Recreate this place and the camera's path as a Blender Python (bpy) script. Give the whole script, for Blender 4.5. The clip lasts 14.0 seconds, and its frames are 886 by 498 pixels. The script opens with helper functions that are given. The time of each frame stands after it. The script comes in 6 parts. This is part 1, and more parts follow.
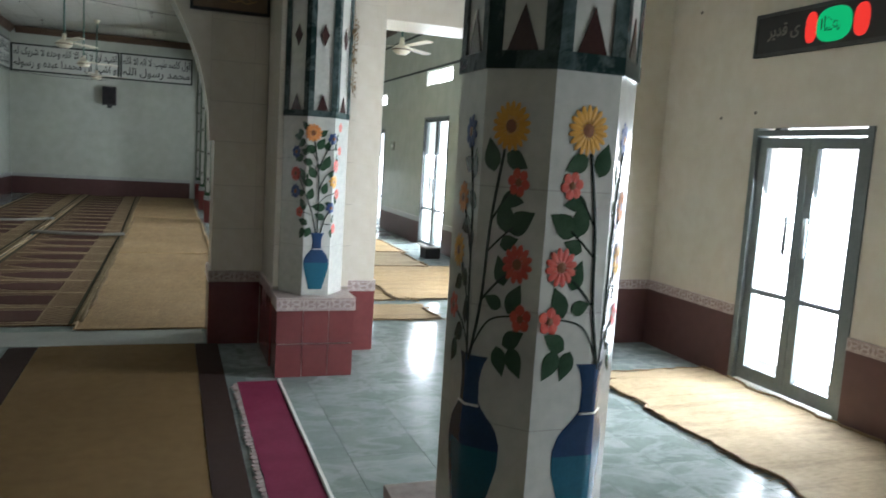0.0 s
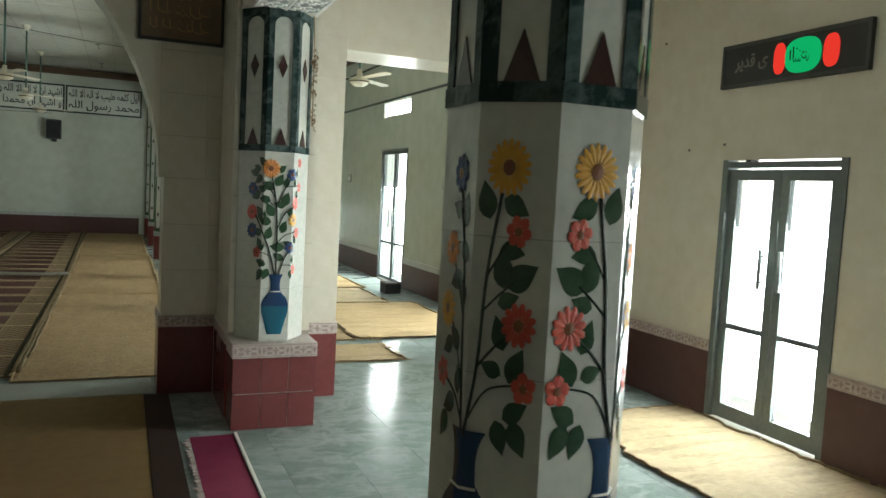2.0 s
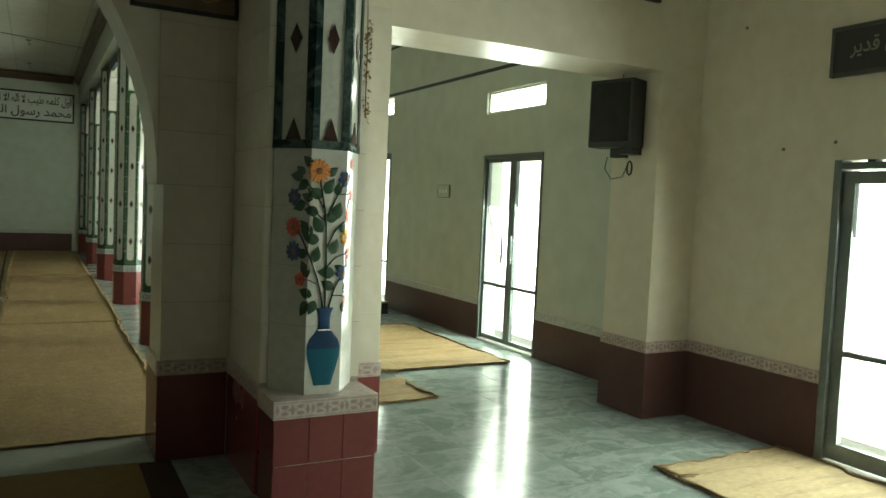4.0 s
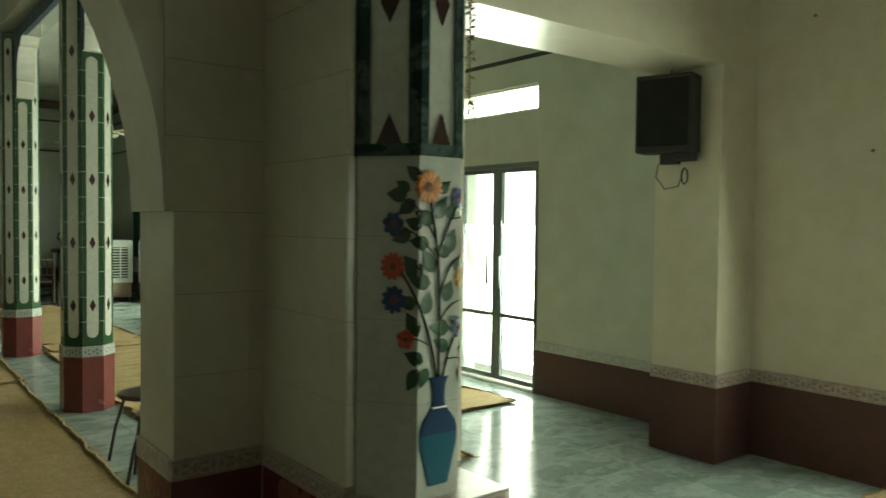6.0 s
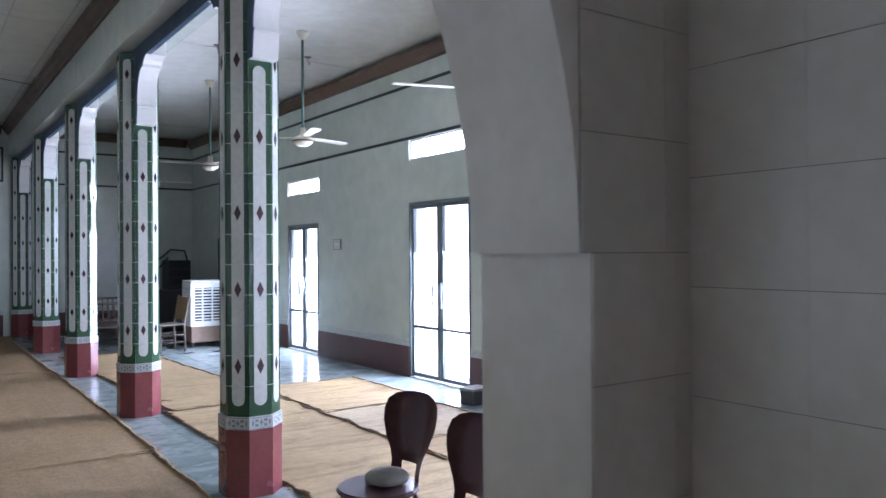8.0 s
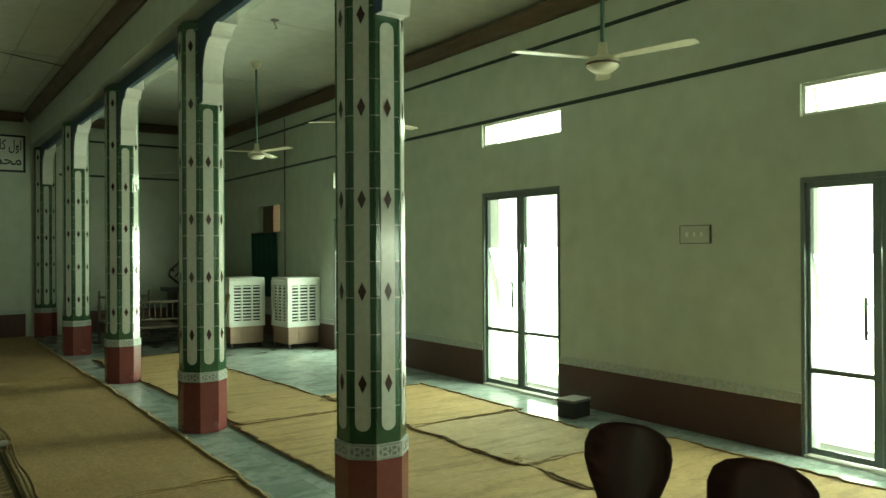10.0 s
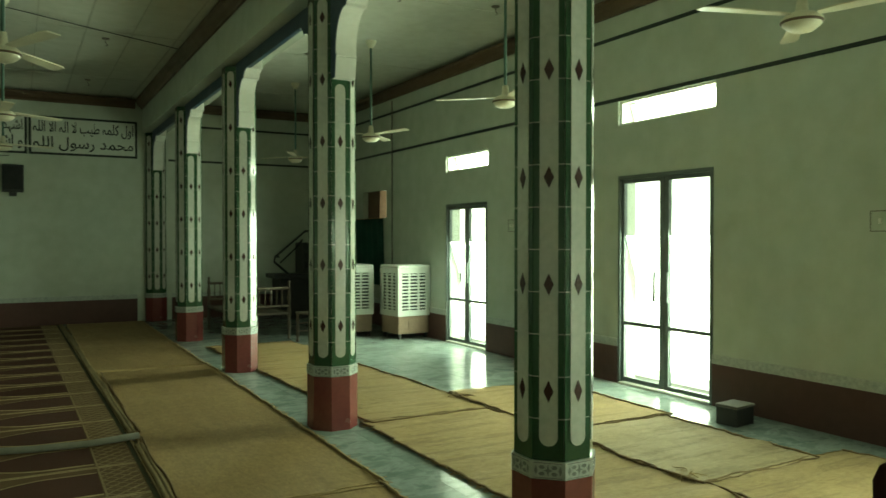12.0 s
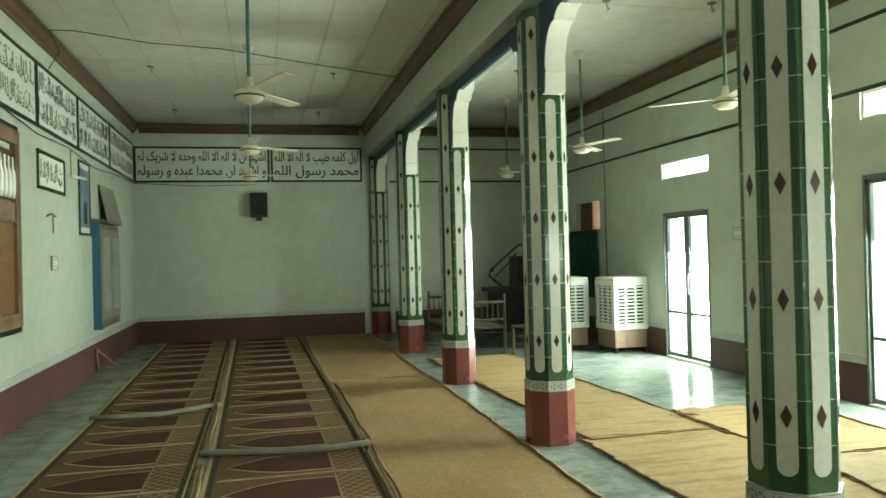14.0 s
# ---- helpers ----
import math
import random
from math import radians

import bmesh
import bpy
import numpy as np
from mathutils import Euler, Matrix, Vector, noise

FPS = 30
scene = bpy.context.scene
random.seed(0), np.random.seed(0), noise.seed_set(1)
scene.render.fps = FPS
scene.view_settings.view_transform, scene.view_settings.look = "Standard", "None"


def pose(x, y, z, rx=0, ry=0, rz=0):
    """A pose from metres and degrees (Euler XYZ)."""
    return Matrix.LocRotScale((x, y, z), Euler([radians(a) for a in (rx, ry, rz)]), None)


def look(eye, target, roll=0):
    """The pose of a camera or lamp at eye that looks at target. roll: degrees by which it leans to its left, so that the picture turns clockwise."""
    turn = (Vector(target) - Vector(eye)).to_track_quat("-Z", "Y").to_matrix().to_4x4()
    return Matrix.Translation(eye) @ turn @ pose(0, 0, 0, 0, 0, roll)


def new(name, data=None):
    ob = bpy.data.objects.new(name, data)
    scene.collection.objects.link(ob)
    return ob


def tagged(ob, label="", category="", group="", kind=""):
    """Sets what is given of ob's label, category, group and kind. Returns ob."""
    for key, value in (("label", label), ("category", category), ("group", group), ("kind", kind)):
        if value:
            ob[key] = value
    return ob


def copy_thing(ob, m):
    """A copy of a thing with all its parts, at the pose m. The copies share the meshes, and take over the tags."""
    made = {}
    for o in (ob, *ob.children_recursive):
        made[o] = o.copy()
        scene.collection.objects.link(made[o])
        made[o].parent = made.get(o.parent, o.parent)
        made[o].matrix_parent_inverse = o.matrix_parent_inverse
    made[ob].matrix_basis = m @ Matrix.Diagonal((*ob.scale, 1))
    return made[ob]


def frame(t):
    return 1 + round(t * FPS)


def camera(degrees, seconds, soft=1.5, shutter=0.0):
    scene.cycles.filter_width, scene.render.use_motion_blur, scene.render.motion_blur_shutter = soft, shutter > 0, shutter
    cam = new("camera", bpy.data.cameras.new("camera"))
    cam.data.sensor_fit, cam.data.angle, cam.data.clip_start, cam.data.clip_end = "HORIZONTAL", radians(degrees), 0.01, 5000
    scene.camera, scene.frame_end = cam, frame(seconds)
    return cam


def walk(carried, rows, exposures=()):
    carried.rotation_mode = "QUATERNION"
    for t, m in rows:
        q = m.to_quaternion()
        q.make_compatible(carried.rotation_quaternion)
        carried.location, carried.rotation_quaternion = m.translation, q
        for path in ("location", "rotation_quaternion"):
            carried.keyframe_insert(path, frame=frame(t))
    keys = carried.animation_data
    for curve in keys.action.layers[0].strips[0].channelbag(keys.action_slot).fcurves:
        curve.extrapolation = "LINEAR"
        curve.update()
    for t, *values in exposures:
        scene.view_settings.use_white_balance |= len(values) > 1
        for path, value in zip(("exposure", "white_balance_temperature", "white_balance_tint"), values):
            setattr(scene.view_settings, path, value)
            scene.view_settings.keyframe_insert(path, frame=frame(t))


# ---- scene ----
# ---------------------------------------------------------------- camera
cam = camera(60.49, 14.0, 1.5, 0.3)
PATH = [
    (0, 0.132, 0.103, 1.568, -19.50, -6.83, -3.56),
    (0.5, 0.137, 0.105, 1.624, -24.06, -4.22, -2.97),
    (1, 0.123, 0.112, 1.648, -25.78, -3.73, -2.98),
    (1.5, 0.118, 0.151, 1.608, -24.67, -4.35, -3.00),
    (2, 0.151, 0.374, 1.598, -22.91, -4.37, -3.03),
    (4.5, -0.246, 2.025, 1.539, -32.90, -2.32, -2.34),
    (5, -0.230, 2.362, 1.574, -38.63, -1.17, -1.95),
    (5.5, -0.422, 2.769, 1.561, -40.20, -1.57, -0.90),
    (6, -0.587, 3.156, 1.556, -38.01, -1.97, -0.65),
    (6.5, -0.728, 3.634, 1.583, -36.77, -1.56, 0.30),
    (7, -0.860, 4.026, 1.575, -36.21, -0.93, 0.26),
    (7.5, -0.872, 4.470, 1.598, -34.76, -0.06, 0.79),
    (8, -0.960, 4.881, 1.589, -35.23, 0.40, 0.38),
    (10.5, -1.250, 6.387, 1.588, -35.22, -0.16, 0.23),
    (11, -1.297, 6.677, 1.577, -35.28, -0.71, 0.26),
    (11.5, -1.357, 6.813, 1.581, -33.11, -1.00, 0.06),
    (12, -1.357, 6.863, 1.582, -29.18, -0.80, -0.01),
    (12.5, -1.360, 6.868, 1.581, -24.83, -0.55, 0.38),
    (13, -1.369, 6.854, 1.591, -20.45, 0.01, 0.93),
    (13.5, -1.354, 6.869, 1.606, -16.38, 0.39, 1.38),
    (14, -1.363, 6.873, 1.606, -13.25, 0.28, 1.47),
]
EXPO = [(0, 0.67, 5800, 19), (0.5, 0.54, 6100, 12), (2, 0.54, 6300, 8), (4.5, -0.02, 7200, -10), (6.05, -0.05, 7400, -13), (6.5, 1.25, 5900, 32), (7.0, 1.5, 5500, 30), (7.5, 1.38, 5400, 33), (8.0, 0.88, 5100, 34), (8.3, 0.75, 5200, 31), (10.3, -0.17, 7900, -29), (11.2, -0.24, 7900, -29), (11.6, -0.34, 8000, -30), (12.5, 0.36, 7900, -31), (13, 0.53, 7700, -24), (14, 0.92, 7000, -10)]
walk(cam, [(t, pose(x, y, z, 90 + pitch, roll, yaw)) for t, x, y, z, yaw, pitch, roll in PATH], EXPO)

# ---------------------------------------------------------------- plan
XE, XEF, XW = 4.38, 4.27, -3.77          # east wall of the hall, of the front room; west wall
YN, YS = 22.40, -3.0                     # far wall; wall behind the start
YA, YB = 5.93, 6.43                      # cross wall beside the opening
YC, YD = 6.22, 6.66                      # cross wall with the arch
CEIL = 4.24
XWF = -7.0                               # unseen west wall of the front room, set far out to cut bounce
# "back" is an added door out of view, there to light the sunflower column
DOORS = {"back": (XEF, -0.40, 0.62, 1.92), "front": (XEF, 3.73, 4.79, 1.935), "near": (XE, 8.10, 9.26, 2.13), "mid": (XE, 11.89, 13.19, 2.26), "far": (XE, 15.87, 17.03, 2.10)}
VENTS = {"near": (8.12, 9.26, 2.60, 2.85), "mid": (11.87, 13.20, 2.81, 3.08), "far": (15.84, 17.05, 2.59, 2.84)}
KX, KY = 0.95, [9.87, 12.91, 15.99, 19.09]
DADO_H, DADO_F = 0.40, 0.50

# ---------------------------------------------------------------- light
world = bpy.data.worlds.new("sky")
scene.world = world
world.use_nodes = True
wn = world.node_tree.nodes
sky = wn.new("ShaderNodeTexSky")
sky.sky_type, sky.sun_disc = "NISHITA", False
sky.sun_elevation, sky.sun_rotation = radians(62), radians(100)
world.node_tree.links.new(sky.outputs[0], wn["Background"].inputs[0])
wn["Background"].inputs[1].default_value = 0.12
sun = new("sun", bpy.data.lights.new("sun", "SUN"))
sun.data.energy, sun.data.angle, sun.data.color = 2.5, radians(0.5), (1.0, 0.95, 0.86)
sun.matrix_world = look((20, 3, 30), (4, 6, 0))


TIP = -18     # the sky's light comes in from above


def opening_light(x, y0, y1, z0, z1, watts, colour=(0.93, 1.0, 0.95)):
    lamp = new("daylight", bpy.data.lights.new("daylight", "AREA"))
    lamp.data.shape, lamp.data.size, lamp.data.size_y = "RECTANGLE", y1 - y0, z1 - z0
    lamp.data.energy, lamp.data.color, lamp.data.spread = watts, colour, radians(165)
    mid = Vector((x + 0.20, (y0 + y1) / 2, (z0 + z1) / 2))
    lamp.matrix_world = Matrix.Translation(mid) @ Matrix(((0, 0, 1, 0), (-1, 0, 0, 0), (0, -1, 0, 0), (0, 0, 0, 1))) @ Matrix.Rotation(radians(-TIP), 4, "X")
    return lamp


for key, (dx, a, b, top) in DOORS.items():
    # weaker lamp in the added back door, the others at full strength
    opening_light(dx, a + 0.08, b - 0.08, 0.05, top - 0.08, 55 if key == "back" else 122)
for key, (a, b, z0, z1) in VENTS.items():
    opening_light(XE, a + 0.03, b - 0.03, z0 + 0.03, z1 - 0.03, 13)

# ---------------------------------------------------------------- materials


def material(name, colour, rough=0.5, metal=0.0, second=None, scale=8.0, mix=0.5, bump=0.0, bump_scale=120.0, coat=0.0, island=0.0, stretch=(1, 1, 1), spec=0.5):
    """A surface with colour varied at two scales, uneven gloss and fine relief."""
    m = bpy.data.materials.new(name)
    m.use_nodes = True
    n, l = m.node_tree.nodes, m.node_tree.links
    p = n["Principled BSDF"]
    p.inputs["Roughness"].default_value, p.inputs["Metallic"].default_value = rough, metal
    p.inputs["Coat Weight"].default_value = coat
    p.inputs["Specular IOR Level"].default_value = spec
    tc = n.new("ShaderNodeTexCoord")
    mp = n.new("ShaderNodeMapping")
    mp.inputs["Scale"].default_value = stretch
    l.new(tc.outputs["Object"], mp.inputs["Vector"])
    big, small = n.new("ShaderNodeTexNoise"), n.new("ShaderNodeTexNoise")
    big.inputs["Scale"].default_value, small.inputs["Scale"].default_value = scale, scale * 9
    big.inputs["Detail"].default_value, small.inputs["Detail"].default_value = 5, 3
    for t in (big, small):
        l.new(mp.outputs[0], t.inputs["Vector"])
    ramp = n.new("ShaderNodeMath")
    ramp.operation = "MULTIPLY_ADD"
    ramp.inputs[1].default_value, ramp.inputs[2].default_value = 2.2, -0.6
    l.new(big.outputs["Fac"], ramp.inputs[0])
    ramp.use_clamp = True
    fac = n.new("ShaderNodeMath")
    fac.operation = "MULTIPLY"
    fac.inputs[1].default_value = mix
    l.new(ramp.outputs[0], fac.inputs[0])
    mx = n.new("ShaderNodeMixRGB")
    mx.inputs[1].default_value = (*colour, 1)
    mx.inputs[2].default_value = (*(second or [c * 0.8 for c in colour]), 1)
    l.new(fac.outputs[0], mx.inputs[0])
    grain = n.new("ShaderNodeMixRGB")
    grain.blend_type = "OVERLAY"
    grain.inputs[0].default_value = 0.18
    l.new(mx.outputs[0], grain.inputs[1])
    l.new(small.outputs["Fac"], grain.inputs[2])
    out = grain.outputs[0]
    if island:
        info = n.new("ShaderNodeObjectInfo")
        hsv = n.new("ShaderNodeHueSaturation")
        mr = n.new("ShaderNodeMapRange")
        mr.inputs["To Min"].default_value, mr.inputs["To Max"].default_value = 1 - island, 1 + island
        l.new(info.outputs["Random"], mr.inputs["Value"])
        l.new(mr.outputs[0], hsv.inputs["Value"])
        l.new(out, hsv.inputs["Color"])
        out = hsv.outputs[0]
    l.new(out, p.inputs["Base Color"])
    rr = n.new("ShaderNodeMapRange")
    rr.inputs["To Min"].default_value, rr.inputs["To Max"].default_value = max(0.02, rough * 0.8), min(1, rough * 1.25)
    l.new(big.outputs["Fac"], rr.inputs["Value"])
    l.new(rr.outputs[0], p.inputs["Roughness"])
    if bump:
        bn = n.new("ShaderNodeTexNoise")
        bn.inputs["Scale"].default_value = bump_scale
        l.new(mp.outputs[0], bn.inputs["Vector"])
        bp = n.new("ShaderNodeBump")
        bp.inputs["Strength"].default_value, bp.inputs["Distance"].default_value = bump, 0.004
        l.new(bn.outputs["Fac"], bp.inputs["Height"])
        l.new(bp.outputs[0], p.inputs["Normal"])
    return m


def marble(name, dark, light, vein, scale, rough, island=0.12, white=(0.62, 0.66, 0.64)):
    m = material(name, dark, rough, second=light, scale=scale, mix=1.0, island=island, spec=0.08)
    n, l = m.node_tree.nodes, m.node_tree.links
    p = n["Principled BSDF"]
    src = p.inputs["Base Color"].links[0].from_socket
    tc = n.new("ShaderNodeTexCoord")
    warp = n.new("ShaderNodeTexNoise")
    warp.inputs["Scale"].default_value, warp.inputs["Detail"].default_value = scale * 1.1, 9
    info = n.new("ShaderNodeObjectInfo")
    shift = n.new("ShaderNodeVectorMath")
    shift.operation = "MULTIPLY_ADD"
    shift.inputs[1].default_value = (37, 53, 71)
    l.new(info.outputs["Random"], shift.inputs[0])
    l.new(tc.outputs["Object"], shift.inputs[2])
    sq = n.new("ShaderNodeMapping")
    sq.inputs["Scale"].default_value = (0.85, 1.35, 1.0)
    sq.inputs["Rotation"].default_value = (0, 0, 0.5)
    l.new(shift.outputs[0], sq.inputs["Vector"])
    l.new(sq.outputs[0], warp.inputs["Vector"])
    warp.inputs["Roughness"].default_value = 0.62
    warp.inputs["Distortion"].default_value = 0.5
    cr = n.new("ShaderNodeValToRGB")
    cr.color_ramp.elements[0].position, cr.color_ramp.elements[1].position = 0.45, 0.52
    e = cr.color_ramp.elements.new(0.64)
    e.color = (0, 0, 0, 1)
    cr.color_ramp.elements[0].color, cr.color_ramp.elements[1].color = (0, 0, 0, 1), (1, 1, 1, 1)
    l.new(warp.outputs["Fac"], cr.inputs[0])
    k = n.new("ShaderNodeMath")
    k.operation = "MULTIPLY"
    k.inputs[1].default_value = vein
    l.new(cr.outputs[0], k.inputs[0])
    mx = n.new("ShaderNodeMixRGB")
    mx.inputs[2].default_value = (*white, 1)
    l.new(k.outputs[0], mx.inputs[0])
    l.new(src, mx.inputs[1])
    l.new(mx.outputs[0], p.inputs["Base Color"])
    return m


def emission(name, colour, strength):
    m = bpy.data.materials.new(name)
    m.use_nodes = True
    n = m.node_tree.nodes
    n.remove(n["Principled BSDF"])
    e = n.new("ShaderNodeEmission")
    e.inputs[0].default_value, e.inputs[1].default_value = (*colour, 1), strength
    m.node_tree.links.new(e.outputs[0], n["Material Output"].inputs[0])
    return m


def woven(name, colour, dark, along, rough=0.85):
    """Straw weave: fine ribs one way, blotches and darker streaks."""
    m = material(name, colour, rough, second=dark, scale=1.6, mix=0.55, bump=0.0, spec=0.2)
    n, l = m.node_tree.nodes, m.node_tree.links
    p = n["Principled BSDF"]
    tc = n.new("ShaderNodeTexCoord")
    w = n.new("ShaderNodeTexWave")
    w.bands_direction = along
    w.inputs["Scale"].default_value, w.inputs["Distortion"].default_value, w.inputs["Detail"].default_value = 46, 2.5, 3
    l.new(tc.outputs["Object"], w.inputs["Vector"])
    bp = n.new("ShaderNodeBump")
    bp.inputs["Strength"].default_value, bp.inputs["Distance"].default_value = 0.5, 0.004
    l.new(w.outputs["Fac"], bp.inputs["Height"])
    l.new(bp.outputs[0], p.inputs["Normal"])
    src = p.inputs["Base Color"].links[0].from_socket
    mx = n.new("ShaderNodeMixRGB")
    mx.blend_type = "MULTIPLY"
    cr = n.new("ShaderNodeMapRange")
    cr.inputs["To Min"].default_value, cr.inputs["To Max"].default_value = 0.80, 1.0
    l.new(w.outputs["Fac"], cr.inputs["Value"])
    mx.inputs[0].default_value = 1.0
    l.new(src, mx.inputs[1])
    l.new(cr.outputs[0], mx.inputs[2])
    mp = n.new("ShaderNodeMapping")
    mp.inputs["Scale"].default_value = (0.8, 6, 1) if along == "Y" else (6, 0.8, 1)
    streak = n.new("ShaderNodeTexNoise")
    streak.inputs["Scale"].default_value, streak.inputs["Detail"].default_value = 1.6, 6
    l.new(tc.outputs["Object"], mp.inputs["Vector"])
    l.new(mp.outputs[0], streak.inputs["Vector"])
    # along Y only the dips darken: crease shade put into the colour
    sr = n.new("ShaderNodeMapRange")
    sr.inputs["From Min"].default_value, sr.inputs["From Max"].default_value = (0.38, 0.50) if along == "Y" else (0.3, 0.7)
    sr.inputs["To Min"].default_value, sr.inputs["To Max"].default_value = (0.82 if along == "Y" else 0.88), 1.03
    l.new(streak.outputs["Fac"], sr.inputs["Value"])
    m2 = n.new("ShaderNodeMixRGB")
    m2.blend_type = "MULTIPLY"
    m2.inputs[0].default_value = 1.0
    l.new(mx.outputs[0], m2.inputs[1])
    l.new(sr.outputs[0], m2.inputs[2])
    fleck = n.new("ShaderNodeTexNoise")
    fleck.inputs["Scale"].default_value, fleck.inputs["Detail"].default_value = 55, 6
    fm = n.new("ShaderNodeMapping")
    fm.inputs["Scale"].default_value = (1, 0.35, 1) if along == "X" else (0.35, 1, 1)
    l.new(tc.outputs["Object"], fm.inputs["Vector"])
    l.new(fm.outputs[0], fleck.inputs["Vector"])
    fr = n.new("ShaderNodeMapRange")
    fr.inputs["From Min"].default_value, fr.inputs["From Max"].default_value = 0.32, 0.68
    fr.inputs["To Min"].default_value, fr.inputs["To Max"].default_value = 0.86, 1.1
    l.new(fleck.outputs["Fac"], fr.inputs["Value"])
    m3 = n.new("ShaderNodeMixRGB")
    m3.blend_type = "MULTIPLY"
    m3.inputs[0].default_value = 1.0
    l.new(m2.outputs[0], m3.inputs[1])
    l.new(fr.outputs[0], m3.inputs[2])
    l.new(m3.outputs[0], p.inputs["Base Color"])
    return m


M_WALL_TILE = material("wall_tile_cream", (0.66, 0.61, 0.515), 0.22, second=(0.60, 0.555, 0.47), scale=1.2, mix=0.6, bump=0.06, bump_scale=5, island=0.02)
M_WALL_PAINT = material("wall_paint_pale_green", (0.54, 0.575, 0.50), 0.22, second=(0.505, 0.545, 0.47), scale=0.5, mix=0.4, bump=0.05, bump_scale=14)
M_WALL_CREAM = material("wall_gloss_cream", (0.66, 0.605, 0.50), 0.3, second=(0.61, 0.555, 0.455), scale=0.9, mix=0.6, bump=0.05, bump_scale=10)
M_CEIL = material("ceiling_distemper", (0.58, 0.58, 0.52), 0.75, second=(0.48, 0.48, 0.42), scale=0.7, mix=0.7, bump=0.1, bump_scale=30)
M_CEIL_JOINT = material("ceiling_joint_filler", (0.38, 0.38, 0.33), 0.8, second=(0.48, 0.48, 0.42), scale=1.5, mix=0.9)
M_GROUT = material("grout_pale", (0.62, 0.60, 0.54), 0.85, second=(0.45, 0.43, 0.38), scale=6)
M_GROUT_DARK = material("grout_grey", (0.20, 0.18, 0.16), 0.9, second=(0.14, 0.13, 0.11), scale=6)
M_JOINT = material("tile_joint", (0.34, 0.30, 0.25), 0.9, second=(0.22, 0.19, 0.16), scale=9)
# the same oxblood tile, with shade put into a darker, browner colour
M_DADO_SHADED = material("dado_oxblood_shaded", (0.095, 0.044, 0.039), 0.42, second=(0.085, 0.039, 0.035), scale=1.2, mix=0.4, spec=0.35)
M_DADO = material("dado_oxblood_tile", (0.17, 0.045, 0.042), 0.25, second=(0.14, 0.03, 0.033), scale=3, mix=0.7, bump=0.05, bump_scale=20, island=0.12)
M_CORNICE = material("cornice_brown_paint", (0.12, 0.072, 0.042), 0.5, second=(0.085, 0.052, 0.03), scale=3)
M_LINE = material("line_dark_green_paint", (0.010, 0.018, 0.014), 0.45, second=(0.016, 0.026, 0.02), scale=5)
M_BLUE = material("beam_blue_paint", (0.022, 0.055, 0.095), 0.45, second=(0.018, 0.04, 0.07), scale=4)
M_WHITE = material("white_gloss_paint", (0.80, 0.79, 0.74), 0.3, second=(0.70, 0.69, 0.63), scale=2.5)
M_GREEN_TILE = material("green_glazed_tile", (0.043, 0.092, 0.046), 0.14, second=(0.027, 0.07, 0.04), scale=5, mix=0.8, island=0.2)
M_WHITE_TILE = material("white_glazed_tile", (0.51, 0.515, 0.465), 0.14, second=(0.45, 0.455, 0.41), scale=3)
M_DIAMOND = material("maroon_glaze", (0.05, 0.022, 0.02), 0.2, second=(0.03, 0.017, 0.016), scale=14)
M_BLACK_MARBLE = marble("dark_green_marble", (0.012, 0.028, 0.026), (0.025, 0.045, 0.042), 0.35, 5, 0.12, white=(0.2, 0.25, 0.24))
M_FLOOR = marble("polished_grey_green_marble", (0.13, 0.165, 0.152), (0.255, 0.295, 0.275), 0.20, 2.6, 0.15, 0.05)
M_FLOOR_REST = marble("polished_marble_far", (0.13, 0.165, 0.152), (0.255, 0.295, 0.275), 0.20, 2.6, 0.15, 0.05)
for _nd in list(M_FLOOR_REST.node_tree.nodes):
    if _nd.bl_idname == "ShaderNodeObjectInfo":
        _geo = M_FLOOR_REST.node_tree.nodes.new("ShaderNodeNewGeometry")
        for _lk in list(_nd.outputs["Random"].links):
            M_FLOOR_REST.node_tree.links.new(_geo.outputs["Random Per Island"], _lk.to_socket)
M_CONCRETE = material("worn_concrete", (0.25, 0.26, 0.23), 0.6, second=(0.17, 0.17, 0.15), scale=3, bump=0.2)
M_MAT = woven("straw_mat", (0.36, 0.245, 0.12), (0.28, 0.185, 0.088), "X")
M_MAT_OLD = woven("straw_mat_worn", (0.42, 0.30, 0.15), (0.33, 0.23, 0.11), "Y")
M_MAT_GREY = woven("straw_mat_greyed", (0.44, 0.34, 0.20), (0.30, 0.23, 0.135), "Y")
M_MAT_EDGE_PALE = material("mat_edge_pale_straw", (0.36, 0.25, 0.12), 0.9, second=(0.20, 0.13, 0.06), scale=20)
M_MAT_EDGE = material("mat_edge_binding", (0.13, 0.08, 0.035), 0.9, second=(0.33, 0.22, 0.10), scale=20)
M_ALU = material("aluminium_frame_grey", (0.17, 0.195, 0.19), 0.5, metal=0.4, second=(0.12, 0.14, 0.135), scale=4)
M_BLACK = material("black_plastic", (0.022, 0.022, 0.023), 0.5, second=(0.035, 0.035, 0.035), scale=10)
M_BLACK_CLOTH = material("speaker_grille_cloth", (0.012, 0.012, 0.013), 0.8, bump=0.3, bump_scale=400)
M_WOOD = material("varnished_brown_wood", (0.26, 0.13, 0.06), 0.4, second=(0.14, 0.065, 0.03), scale=4, mix=0.8, stretch=(1, 1, 0.15))
M_WOOD_GREY = material("weathered_wood", (0.13, 0.10, 0.075), 0.55, second=(0.06, 0.05, 0.04), scale=6, mix=0.8)
M_CHAIR = material("maroon_moulded_plastic", (0.055, 0.022, 0.02), 0.35, second=(0.08, 0.032, 0.028), scale=6)
M_COOLER = material("white_cooler_plastic", (0.76, 0.77, 0.74), 0.4, second=(0.66, 0.67, 0.63), scale=3)
